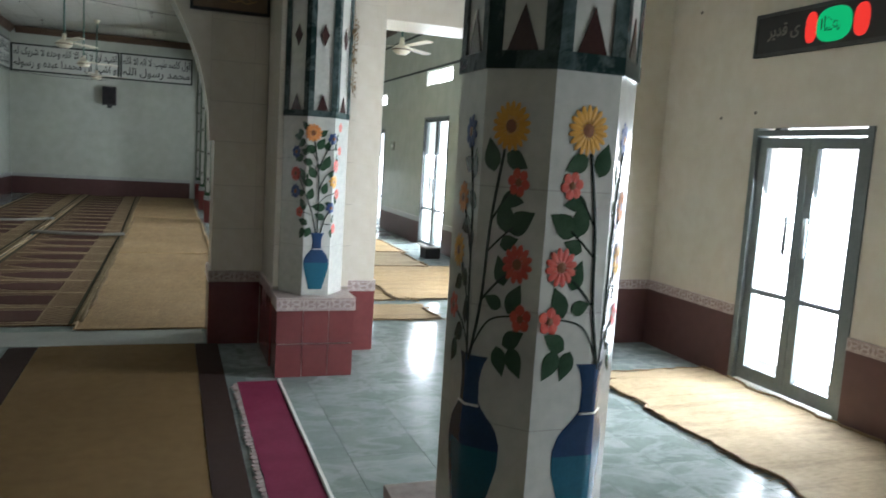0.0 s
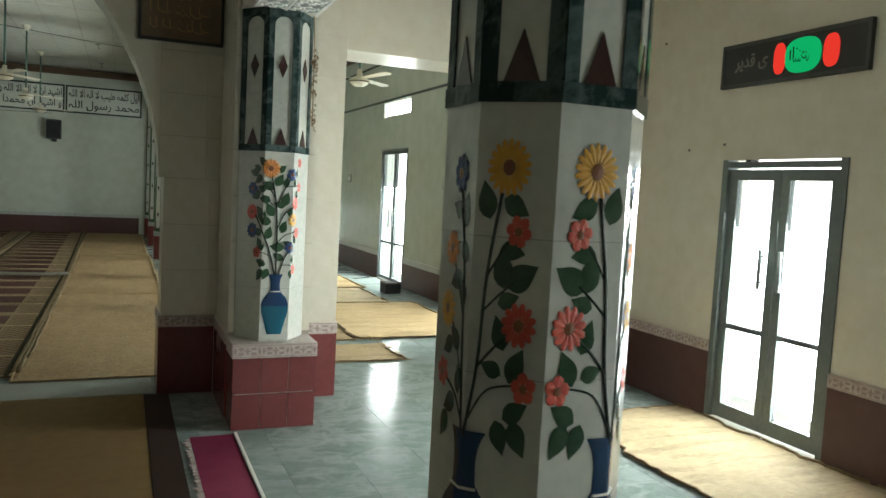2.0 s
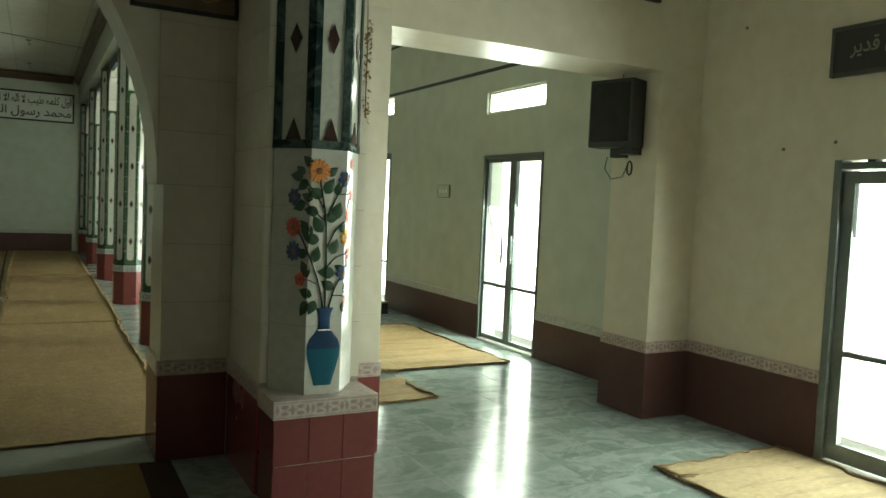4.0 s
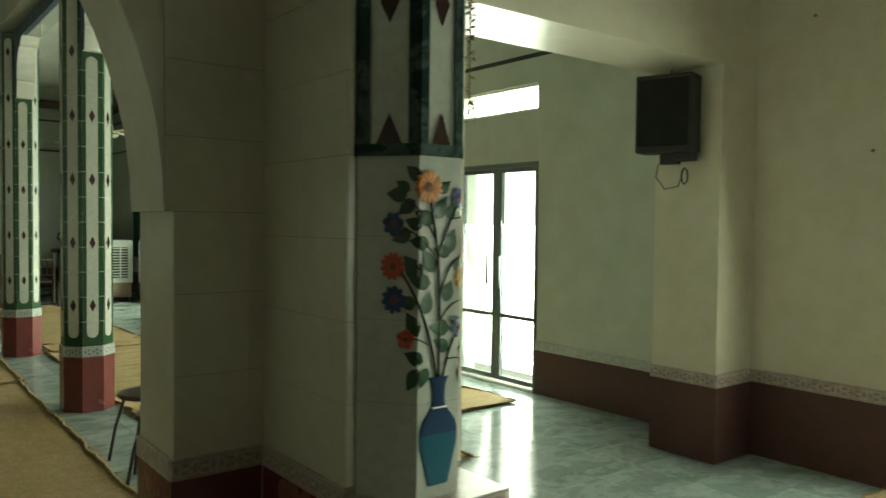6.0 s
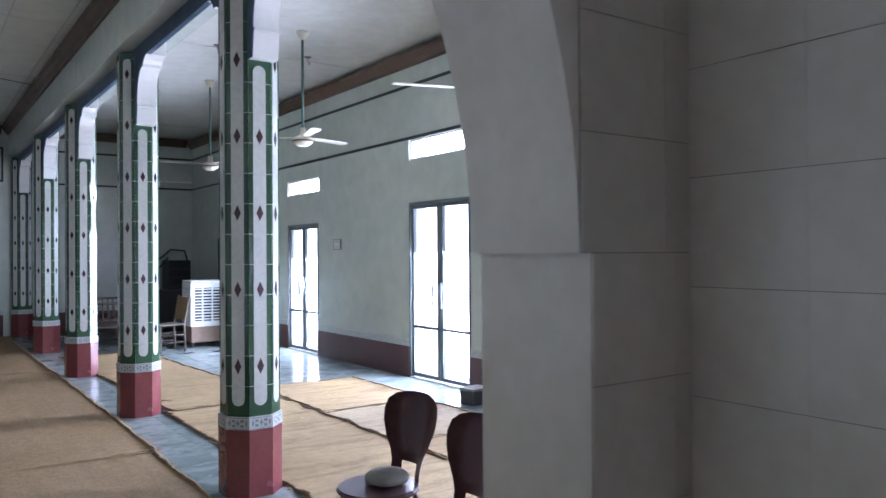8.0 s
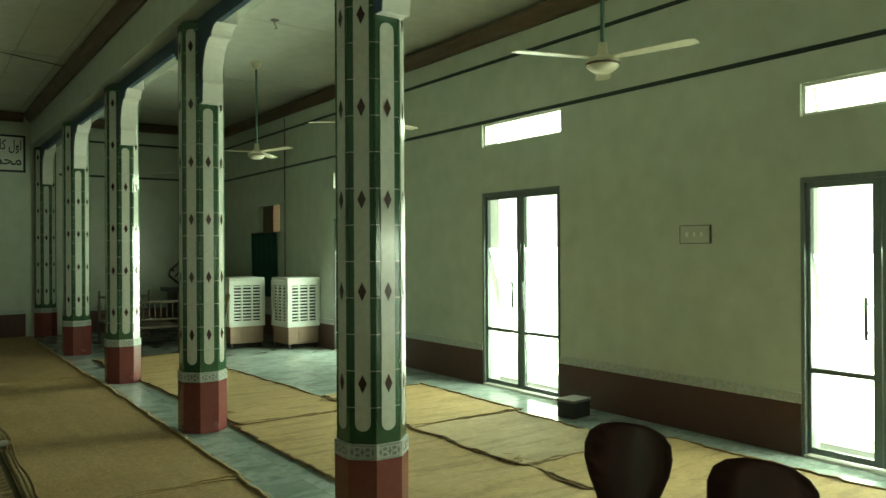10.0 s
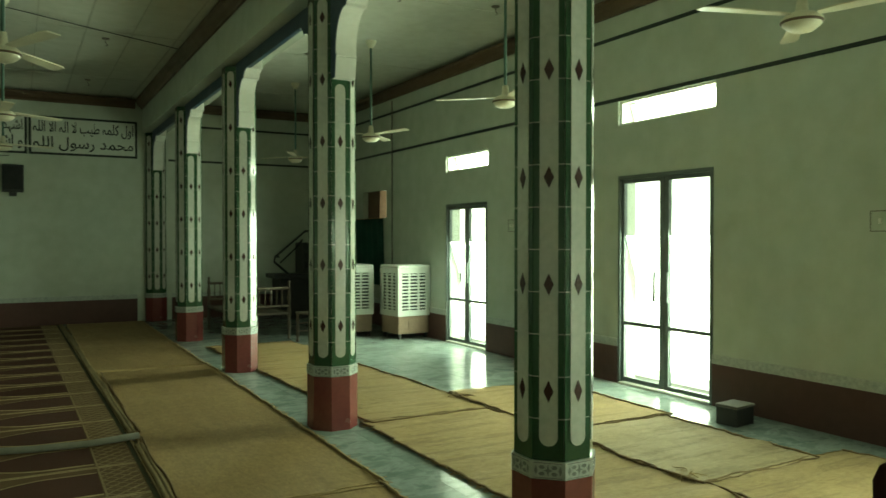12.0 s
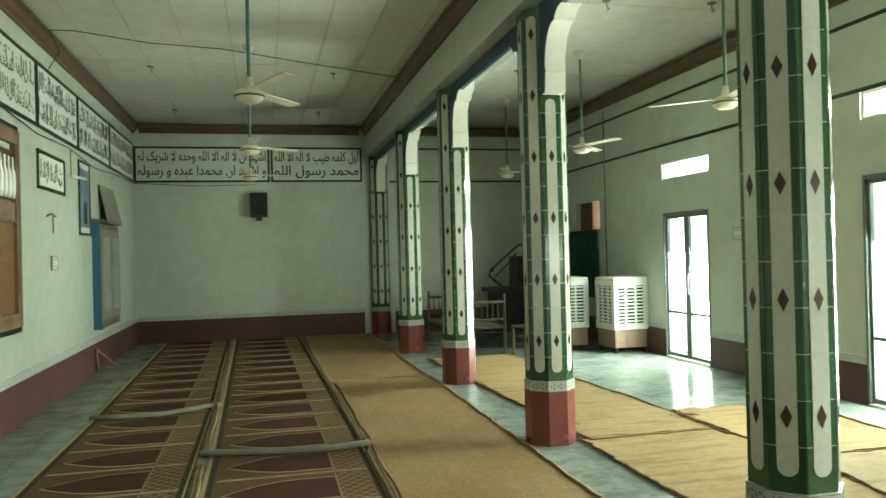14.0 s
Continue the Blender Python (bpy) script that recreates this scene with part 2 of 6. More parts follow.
M_COOLER_BASE = material("cooler_base_beige", (0.30, 0.21, 0.15), 0.5, second=(0.22, 0.15, 0.11), scale=4)
# black rack panels, and the painted shade inside the coolers
M_DARK = material("black_plastic_and_slat_shade", (0.015, 0.017, 0.018), 0.7)
M_GREEN_CLOTH = material("green_cloth", (0.03, 0.13, 0.10), 0.85, second=(0.02, 0.08, 0.06), scale=5, bump=0.3)
M_FAN = material("fan_cream_enamel", (0.62, 0.58, 0.44), 0.35, second=(0.52, 0.48, 0.36), scale=5)
M_ROD = material("fan_rod_green", (0.06, 0.13, 0.10), 0.4, second=(0.05, 0.09, 0.07), scale=5)
M_CABLE = material("black_cable", (0.02, 0.02, 0.02), 0.5)
M_CARPET_BASE = material("carpet_tan", (0.128, 0.080, 0.043), 0.95, second=(0.10, 0.058, 0.032), scale=4, bump=0.4, bump_scale=300, spec=0.1)
M_CARPET_RED = material("carpet_maroon", (0.066, 0.030, 0.022), 0.95, second=(0.082, 0.037, 0.026), scale=7, bump=0.4, bump_scale=300, spec=0.1)
M_CARPET_CREAM = material("carpet_cream", (0.40, 0.31, 0.19), 0.95, second=(0.26, 0.185, 0.10), scale=12, bump=0.4, bump_scale=300, spec=0.1)
M_CARPET_DARK = material("carpet_dark_green", (0.045, 0.045, 0.025), 0.95, second=(0.06, 0.05, 0.03), scale=10, bump=0.4, bump_scale=300, spec=0.1)
M_SOFFIT = material("soffit_grey_plaster", (0.34, 0.35, 0.33), 0.6, second=(0.22, 0.23, 0.22), scale=14, mix=0.9)
M_CARPET_LATTICE = material("carpet_lattice_tan", (0.27, 0.20, 0.115), 0.95, second=(0.18, 0.125, 0.07), scale=12, bump=0.4, bump_scale=300, spec=0.1)
M_WOOD_PALE = material("weathered_carved_wood", (0.21, 0.145, 0.085), 0.5, second=(0.12, 0.075, 0.04), scale=7, mix=0.9, bump=0.4, bump_scale=60)
M_HEM = material("carpet_hem_drab", (0.22, 0.165, 0.095), 0.95, second=(0.15, 0.11, 0.06), scale=6, mix=0.9, bump=0.4, bump_scale=200, spec=0.1)
M_RUG = material("rug_beige", (0.18, 0.115, 0.048), 0.95, second=(0.145, 0.09, 0.038), scale=1.4, bump=0.4, bump_scale=260, spec=0.1)
M_RUG_DARK = material("rug_dark_border", (0.035, 0.02, 0.016), 0.95, second=(0.05, 0.03, 0.022), scale=5, bump=0.4, bump_scale=260, spec=0.1)
M_RUNNER = material("runner_magenta", (0.19, 0.02, 0.055), 0.9, second=(0.13, 0.015, 0.04), scale=5, bump=0.4, bump_scale=260, spec=0.15)
M_LACE = material("soiled_white_lace", (0.42, 0.36, 0.33), 0.9, second=(0.20, 0.13, 0.12), scale=35, mix=0.9)
M_PIPE = material("grey_rolled_cloth", (0.22, 0.21, 0.175), 0.85, second=(0.14, 0.135, 0.11), scale=10)
M_BOARD_EDGE = material("sign_edge_grey", (0.06, 0.065, 0.06), 0.5, second=(0.04, 0.042, 0.04), scale=8)
M_PAPER = material("panel_off_white", (0.66, 0.68, 0.62), 0.4, second=(0.6, 0.62, 0.56), scale=2)
M_INK = material("script_black_paint", (0.012, 0.014, 0.013), 0.45)
M_GOLD = material("gilt_script", (0.45, 0.28, 0.10), 0.4, metal=0.3)
M_PRINT_TAN = material("tan_print", (0.20, 0.13, 0.075), 0.45, second=(0.13, 0.085, 0.05), scale=7, mix=0.9)
M_BROWN_PANEL = material("brown_panel", (0.10, 0.055, 0.03), 0.45, second=(0.07, 0.04, 0.025), scale=5)
M_PETAL_YELLOW = material("petal_yellow_glaze", (0.62, 0.33, 0.03), 0.42, second=(0.55, 0.24, 0.02), scale=30)
M_PETAL_RED = material("petal_red_glaze", (0.52, 0.06, 0.04), 0.42, second=(0.60, 0.14, 0.06), scale=30)
M_PETAL_ORANGE = material("petal_orange_glaze", (0.60, 0.20, 0.05), 0.42, second=(0.65, 0.30, 0.05), scale=30)
M_PETAL_BLUE = material("petal_blue_glaze", (0.02, 0.045, 0.14), 0.42, second=(0.03, 0.07, 0.2), scale=30)
M_HEART = material("flower_heart_glaze", (0.20, 0.07, 0.02), 0.3, scale=60)
M_LEAF = material("leaf_green_glaze", (0.022, 0.055, 0.026), 0.2, second=(0.04, 0.085, 0.045), scale=25, mix=0.8)
M_STEM = material("stem_dark_glaze", (0.02, 0.035, 0.025), 0.2, scale=25)
M_VASE_TOP = material("vase_blue_glaze", (0.016, 0.042, 0.105), 0.15, second=(0.02, 0.055, 0.125), scale=12)
M_VASE_LOW = material("vase_teal_glaze", (0.015, 0.10, 0.15), 0.15, second=(0.015, 0.08, 0.13), scale=12)
M_BLUE_TILE = material("blue_wall_tile", (0.035, 0.10, 0.17), 0.25, second=(0.03, 0.08, 0.14), scale=6)
M_LED_RED = emission("lit_red", (1.0, 0.05, 0.03), 0.55)
M_LED_GREEN = emission("lit_green", (0.02, 0.75, 0.22), 0.38)
M_PHOTO = material("poster_blue_print", (0.12, 0.20, 0.28), 0.3, second=(0.06, 0.10, 0.14), scale=5, mix=0.8)
M_CARVED = material("carved_orange_wood", (0.18, 0.088, 0.04), 0.5, second=(0.11, 0.045, 0.018), scale=22, mix=0.9, bump=0.6, bump_scale=45)
M_DRY = material("dried_garland", (0.24, 0.15, 0.06), 0.9, second=(0.12, 0.08, 0.04), scale=40)
# emission for the sheet that replaces the bright outdoors
M_OUT = emission("glowing_outdoors", (0.95, 1.0, 0.97), 4.0)
GLASS = bpy.data.materials.new("clear_glass")
GLASS.use_nodes = True
_g = GLASS.node_tree.nodes["Principled BSDF"]
_g.inputs["Transmission Weight"].default_value, _g.inputs["Roughness"].default_value, _g.inputs["IOR"].default_value = 1.0, 0.0, 1.45

# ---------------------------------------------------------------- mesh helpers


def box(bm, x0, y0, z0, x1, y1, z1, bevel=0.0):
    vs = [bm.verts.new(c) for c in ((x0, y0, z0), (x1, y0, z0), (x1, y1, z0), (x0, y1, z0), (x0, y0, z1), (x1, y0, z1), (x1, y1, z1), (x0, y1, z1))]
    fs = [bm.faces.new([vs[i] for i in f]) for f in ((3, 2, 1, 0), (4, 5, 6, 7), (0, 1, 5, 4), (1, 2, 6, 5), (2, 3, 7, 6), (3, 0, 4, 7))]
    if bevel:
        es = {e for f in fs for e in f.edges}
        bmesh.ops.bevel(bm, geom=list(es), offset=bevel, segments=2, affect="EDGES", profile=0.5)
    return bm


def prism(bm, pts, h0, h1, place=lambda u, v, h: (u, v, h)):
    """A polygon (u, v) swept from h0 to h1."""
    a = [bm.verts.new(place(u, v, h0)) for u, v in pts]
    b = [bm.verts.new(place(u, v, h1)) for u, v in pts]
    n = len(pts)
    bm.faces.new(a[::-1])
    bm.faces.new(b)
    for i in range(n):
        bm.faces.new((a[i], a[(i + 1) % n], b[(i + 1) % n], b[i]))
    return bm


def lathe(bm, profile, segs=16, cx=0.0, cy=0.0):
    """Radius and height pairs turned about a vertical axis."""
    rings = [[bm.verts.new((cx + r * math.cos(2 * math.pi * k / segs), cy + r * math.sin(2 * math.pi * k / segs), z)) for k in range(segs)] for r, z in profile]
    for a, b in zip(rings, rings[1:]):
        for k in range(segs):
            f = bm.faces.new((a[k], a[(k + 1) % segs], b[(k + 1) % segs], b[k]))
            f.smooth = True
    bm.faces.new(rings[0][::-1])
    bm.faces.new(rings[-1])
    return bm


def tube(bm, pts, r, segs=6):
    """A round bar along points."""
    pts = [Vector(p) for p in pts]
    rings = []
    for i, p in enumerate(pts):
        d = (pts[min(i + 1, len(pts) - 1)] - pts[max(i - 1, 0)]).normalized()
        u = d.orthogonal().normalized() if not rings else (rings[-1][1] - d * rings[-1][1].dot(d)).normalized()
        w = d.cross(u)
        rings.append(([bm.verts.new(p + r * (math.cos(2 * math.pi * k / segs) * u + math.sin(2 * math.pi * k / segs) * w)) for k in range(segs)], u))
    for (a, _), (b, _) in zip(rings, rings[1:]):
        for k in range(segs):
            bm.faces.new((a[k], a[(k + 1) % segs], b[(k + 1) % segs], b[k])).smooth = True
    bm.faces.new(rings[0][0][::-1])
    bm.faces.new(rings[-1][0])
    return bm


def mesh_of(name, bm, mat):
    bmesh.ops.recalc_face_normals(bm, faces=bm.faces)
    me = bpy.data.meshes.new(name)
    bm.to_mesh(me)
    bm.free()
    me.materials.append(mat)
    return me


def part(name, bm, mat, parent=None, label=""):
    ob = new(name, mesh_of(name, bm, mat))
    if parent is not None:
        ob.parent = parent
    return tagged(ob, label)


def piece(name, me, parent, m):
    ob = new(name, me)
    ob.parent = parent
    ob.matrix_basis = m
    return ob


def thing(name, label, category, group="", kind="", at=None):
    ob = new(name)
    ob.empty_display_size = 0.1
    if at is not None:
        ob.matrix_basis = at
    return tagged(ob, label, category, group, kind)


def structure(name, bm, mat, label, category="wall"):
    return tagged(part(name, bm, mat), label, category, kind="structure")


def B(*a, bevel=0.0):
    return box(bmesh.new(), *a, bevel=bevel)


def wall_with_holes(bm, fixed0, fixed1, u0, u1, z0, z1, holes, axis):
    """A wall between two planes, with rectangular holes (a, b, low, high), in butted blocks. axis: the one it runs along."""
    cuts = sorted({u0, u1, *[h[0] for h in holes], *[h[1] for h in holes]})
    for a, b in zip(cuts, cuts[1:]):
        mid = (a + b) / 2
        zs = sorted((h[2], h[3]) for h in holes if h[0] < mid < h[1])
        low = z0
        for lo, hi in zs + [(z1, z1)]:
            if lo - low > 1e-4:
                if axis == "y":
                    box(bm, fixed0, a, low, fixed1, b, lo)
                else:
                    box(bm, a, fixed0, low, b, fixed1, lo)
            low = hi
    bmesh.ops.remove_doubles(bm, verts=bm.verts, dist=1e-5)
    return bm


# ---------------------------------------------------------------- ground, floor, ceilings
structure("ground", B(-60, -60, -0.60, 90, 90, -0.12), M_CONCRETE, "pale sunlit concrete yard outside", "ground")
floor = structure("floor", B(XW - 0.2, YS - 0.2, -0.12, XE + 0.25, YN + 0.2, -0.004), M_GROUT_DARK, "polished grey-green marble floor with white veins", "floor")
cbm = B(XW - 0.2, YC, CEIL, XE + 0.25, YN + 0.2, CEIL + 0.2)
jbm = bmesh.new()
for k in range(8):
    w = 0.012 + 0.010 * (k % 2)
    box(jbm, -3.35 + 0.55 * k, YD, CEIL - 0.006, -3.35 + 0.55 * k + w, YN, CEIL + 0.01)
for k in range(5):
    box(jbm, XW, 8.2 + 3.1 * k, CEIL - 0.0045, XE, 8.21 + 3.1 * k, CEIL + 0.01)
structure("ceiling_joints", jbm, M_CEIL_JOINT, "faint grey joints between ceiling boards", "ceiling")
structure("ceiling_hall", cbm, M_CEIL, "off-white painted ceiling with faint joints", "ceiling")
structure("ceiling_front", B(XWF - 0.2, YS - 0.2, CEIL, XE + 0.25, YC - 0.002, CEIL + 0.2), M_CEIL, "off-white painted ceiling", "ceiling")

# ---------------------------------------------------------------- walls
d = DOORS
NICHE = (19.20, 20.25, 1.95, 2.45)
holes = [(d[k][1], d[k][2], 0.0, d[k][3]) for k in ("near", "mid", "far")] + [VENTS[k] for k in VENTS] + [NICHE]
structure("wall_east_hall", wall_with_holes(bmesh.new(), XE, XE + 0.25, YB, YN + 0.2, 0.0, CEIL, holes, "y"), M_WALL_PAINT, "pale green glossy hall wall with door openings")
structure("wall_east_front", wall_with_holes(bmesh.new(), XEF, XEF + 0.25, YS, YA, 0.0, CEIL, [(d[k][1], d[k][2], 0.0, d[k][3]) for k in ("back", "front")], "y"), M_WALL_CREAM, "cream glossy wall of the front room")
structure("wall_north", B(XW - 0.2, YN, 0, XE, YN + 0.2, CEIL), M_WALL_PAINT, "pale green far wall of the hall")
structure("wall_west", B(XW - 0.2, YD, 0, XW, YN, CEIL), M_WALL_PAINT, "pale green wall hung with painted panels")
# out of view; its assumed distance keeps the pier's west side dark
structure("wall_west_unseen", B(XWF - 0.2, YS, 0, XWF, YD, CEIL), M_WALL_CREAM, "unseen cream side wall set far out to weaken the bounce")
structure("floor_side", B(XWF - 0.2, YS - 0.2, -0.12, XW - 0.201, YC, -0.002), M_FLOOR_REST, "polished grey-green marble floor", "floor")
structure("wall_south", B(XWF - 0.2, YS - 0.2, 0, XEF + 0.25, YS, CEIL), M_WALL_CREAM, "cream wall behind the start")
structure("cross_wall_stub", B(3.85, YA, 0, XE + 0.25, YB, CEIL), M_WALL_CREAM, "cream wall stub beside the wide opening")
structure("cross_wall_lintel", B(1.667, YA, 2.60, 3.85, YB, CEIL), M_WALL_CREAM, "cream beam above the wide opening")
structure("cross_wall_jamb", B(1.372, YA, 0, 1.667, YB, CEIL), M_WALL_TILE, "cream tiled jamb of the wide opening")
structure("pier", B(0.83, 5.53, 0, 1.37, YD, CEIL), M_JOINT, "cream tiled pier behind the flower column")

# the wall with the arch: a semicircular head over square jambs
ACX, AR, SPRING = -1.60, 2.0, 1.59
bm = bmesh.new()
def arch_place(u, v, h):
    return (u, h, v)
box(bm, 0.437, YC, 0, 0.829, YD, SPRING)
box(bm, XWF, YC, 0, ACX - AR - 0.02, YD, SPRING)
steps = 40
ring = [(ACX + AR * math.cos(math.pi * k / steps), SPRING + AR * math.sin(math.pi * k / steps)) for k in range(steps + 1)]
for (xa, za), (xb, zb) in zip(ring, ring[1:]):
    prism(bm, [(xb, zb), (xa, za), (xa, CEIL), (xb, CEIL)], YC, YD, arch_place)
box(bm, ACX + AR, YC, SPRING, 0.829, YD, CEIL)
box(bm, XWF, YC, SPRING, ACX - AR, YD, CEIL)
bmesh.ops.remove_doubles(bm, verts=bm.verts, dist=1e-4)
arch_wall = structure("wall_arch", bm, M_WALL_TILE, "cream tiled wall with a round arch into the hall")


# dado panels: thin slabs proud of the walls, with a patterned band on top
M_BAND = material("band_scroll_tile", (0.56, 0.50, 0.46), 0.3, second=(0.34, 0.25, 0.23), scale=26, mix=0.9)
M_BAND_GREY = material("band_grey_scroll_tile", (0.50, 0.52, 0.49), 0.3, second=(0.28, 0.30, 0.29), scale=30, mix=0.8)
E_ = 0.015


def dado_y(x, side, y0, y1, top, band):
    # hall and east walls take the oxblood copy with shade in its colour
    red = M_DADO_SHADED if band is M_BAND_GREY or x > 3 else M_DADO
    xa, xb = sorted((x, x + side * E_))
    structure("dado", B(xa, y0, 0.0, xb, y1, top), red, "oxblood red tiled dado", "dado")
    xa, xb = sorted((x, x + side * (E_ + 0.004)))
    structure("dado_band", B(xa, y0, top, xb, y1, top + 0.085), band, "pale patterned border tiles above the dado", "trim")


def dado_x(y, side, x0, x1, top, band):
    red = M_DADO_SHADED if band is M_BAND_GREY or x0 > 3 else M_DADO
    ya, yb = sorted((y, y + side * E_))
    structure("dado", B(x0, ya, 0.0, x1, yb, top), red, "oxblood red tiled dado", "dado")
    ya, yb = sorted((y, y + side * (E_ + 0.004)))
    structure("dado_band", B(x0, ya, top, x1, yb, top + 0.085), band, "pale patterned border tiles above the dado", "trim")


gaps = [YB, d["near"][1], d["near"][2], d["mid"][1], d["mid"][2], d["far"][1], d["far"][2], YN]
for a, b in zip(gaps[::2], gaps[1::2]):
    dado_y(XE, -1, a + 0.001, b - 0.001, DADO_H, M_BAND_GREY)
dado_y(XEF, -1, YS, d["back"][1], DADO_F, M_BAND)
dado_y(XEF, -1, d["back"][2], d["front"][1], DADO_F, M_BAND)
dado_y(XEF, -1, d["front"][2], YA - 0.001, DADO_F, M_BAND)
dado_x(YA, -1, 3.85 - E_, XEF - E_ - 0.005, DADO_F, M_BAND)
dado_y(3.85, -1, YA, YB, DADO_F, M_BAND)
dado_x(YN, -1, XW + 0.02, 0.62, 0.43, M_BAND_GREY)
dado_x(YN, -1, 1.25, XE - 0.02, 0.43, M_BAND_GREY)
dado_y(XW, 1, YD, YN, 0.43, M_BAND_GREY)
dado_x(YC, -1, 0.422, 0.812, DADO_F, M_BAND)
dado_y(0.437, -1, YC + 0.001, YD, DADO_F, M_BAND)
dado_y(0.83, -1, 5.53, YC - 0.02, DADO_F, M_BAND)
dado_x(YA, -1, 1.385, 1.667, DADO_F - 0.02, M_BAND)
dado_y(1.667, 1, YA, YB, DADO_F - 0.02, M_BAND)

# cornices, beam and painted lines of the hall


def cornice(name, place, length):
    """A coved brown moulding; u runs out from the wall, v up."""
    prof = [(0, 4.05), (0.03, 4.05), (0.035, 4.075), (0.075, 4.11), (0.10, 4.165), (0.125, 4.18), (0.125, 4.215), (0, 4.215)]
    structure(name, prism(bmesh.new(), prof, 0, length, place), M_CORNICE, "brown painted coved cornice", "trim")


cornice("cornice_west", lambda u, v, h: (XW + u, YD + h, v), YN - YD)
cornice("cornice_north", lambda u, v, h: (XW + 0.126 + h, YN - u, v), 0.594 - XW - 0.126)
cornice("cornice_north_aisle", lambda u, v, h: (1.17 + h, YN - u, v), XE - 1.17 - 0.126)
cornice("cornice_east", lambda u, v, h: (XE - u, YB + h, v - 0.03), YN - YB)
cornice("cornice_beam_west", lambda u, v, h: (0.72 - u, YD + h, v), YN - YD)
structure("beam", B(0.72, YD, 3.62, 1.17, YN, CEIL - 0.002), M_WALL_PAINT, "pale plastered beam on the column row", "beam")
for z in (3.08, 3.76):
    structure("line_east", B(XE - 0.006, YB + 0.001, z, XE, YN, z + 0.04), M_LINE, "dark green line along the wall", "trim")
    structure("line_north", B(1.2, YN - 0.006, z, XE, YN, z + 0.04), M_LINE, "dark green line along the wall", "trim")

# ---------------------------------------------------------------- doors and clerestory windows


def double_door(name, x, y0, y1, top, label, heavy=False):
    """Two glazed aluminium leaves in a frame set in the wall, with a rail and pull handles."""
    t = thing(name, label, "door", kind="structure")
    fr, side, meet, head, foot = (0.05, 0.075, 0.068, 0.075, 0.105) if heavy else (0.03, 0.03, 0.058, 0.04, 0.045)
    gap = 0.016 if heavy else 0.0
    xa, xb = x + 0.02, x + 0.09
    part("door_frame", B(xa - 0.03, y0, 0.0, xb, y0 + fr, top), M_ALU, t)
    part("door_frame", B(xa - 0.03, y1 - fr, 0.0, xb, y1, top), M_ALU, t)
    part("door_frame", B(xa - 0.03, y0 + fr, top - 0.04 - gap, xb, y1 - fr, top - gap), M_ALU, t)
    if heavy:
        part("packing", B(xa - 0.02, y1 - 0.26, top - gap, xb - 0.02, y1 - 0.21, top), M_BLACK, t, "dark packing in the gap above the frame")
    part("sill", B(xa - 0.05, y0 + fr, 0.0, xb + 0.1, y1 - fr, 0.02), M_WHITE, t, "pale worn threshold")
    mid = (y0 + y1) / 2
    rail = 0.70 if heavy else 0.645
    h0, h1 = (1.03, 1.31) if heavy else (0.93, 1.24)
    lo, hi = 0.03, top - 0.043 - gap * 1.7
    for a, b, sa, sb, hy in ((y0 + fr + 0.003, mid - 0.003, side, meet, mid - 0.088), (mid + 0.003, y1 - fr - 0.003, meet, side, mid + 0.088)):
        lb = bmesh.new()
        box(lb, xa, a, lo, xb - 0.02, a + sa, hi)
        box(lb, xa, b - sb, lo, xb - 0.02, b, hi)
        box(lb, xa, a + sa, lo, xb - 0.02, b - sb, lo + foot)
        box(lb, xa, a + sa, hi - head, xb - 0.02, b - sb, hi)
        box(lb, xa, a + sa, rail, xb - 0.02, b - sb, rail + 0.035)
        leaf = part("door_leaf", lb, M_ALU, t)
        for z0, z1 in ((lo + foot, rail), (rail + 0.035, hi - head)):
            g = part("pane", B(xa + 0.02, a + sa, z0, xa + 0.026, b - sb, z1), GLASS, leaf)
            g.visible_shadow = False
        hb = tube(bmesh.new(), [(xa, hy, h0 + 0.05), (xa - 0.05, hy, h0 + 0.05)], 0.008, 8)
        tube(hb, [(xa, hy, h1 - 0.05), (xa - 0.05, hy, h1 - 0.05)], 0.008, 8)
        tube(hb, [(xa - 0.05, hy, h0), (xa - 0.05, hy, h1)], 0.014, 8)
        part("handle", hb, M_ALU, leaf, "pull handle")
    return t


def clerestory(name, x, y0, y1, z0, z1):
    t = thing(name, "narrow frosted clerestory window above a door", "window", kind="structure")
    fb = bmesh.new()
    s = 0.025
    box(fb, x + 0.03, y0, z0, x + 0.09, y0 + s, z1)
    box(fb, x + 0.03, y1 - s, z0, x + 0.09, y1, z1)
    box(fb, x + 0.03, y0 + s, z0, x + 0.09, y1 - s, z0 + s)
    box(fb, x + 0.03, y0 + s, z1 - s, x + 0.09, y1 - s, z1)
    part("window_frame", fb, M_WHITE, t)
    g = part("pane", B(x + 0.05, y0 + s, z0 + s, x + 0.056, y1 - s, z1 - s), GLASS, t)
    g.visible_shadow = False
    return t


# added door, never in view, lets light onto the column's south side
double_door("door_unseen", *d["back"], "grey aluminium double door with bright glass panes", True)
double_door("door_1", *d["front"], "grey aluminium double door with light slits above it", True)
double_door("door_2", *d["near"], "grey-green aluminium double glass door, shut")
double_door("door_3", *d["mid"], "grey-green aluminium double glass door, shut")
double_door("door_4", *d["far"], "grey-green aluminium double glass door, shut")
for i, k in enumerate(VENTS):
    clerestory("window_%d" % (i + 1), XE, *VENTS[k])
# added glowing sheet, so the panes look out on plain white
structure("backdrop", B(XE + 0.95, -6, -0.11, XE + 1.05, 26, 5), M_OUT, "glowing white sheet standing in for the bright outdoors", "backdrop")

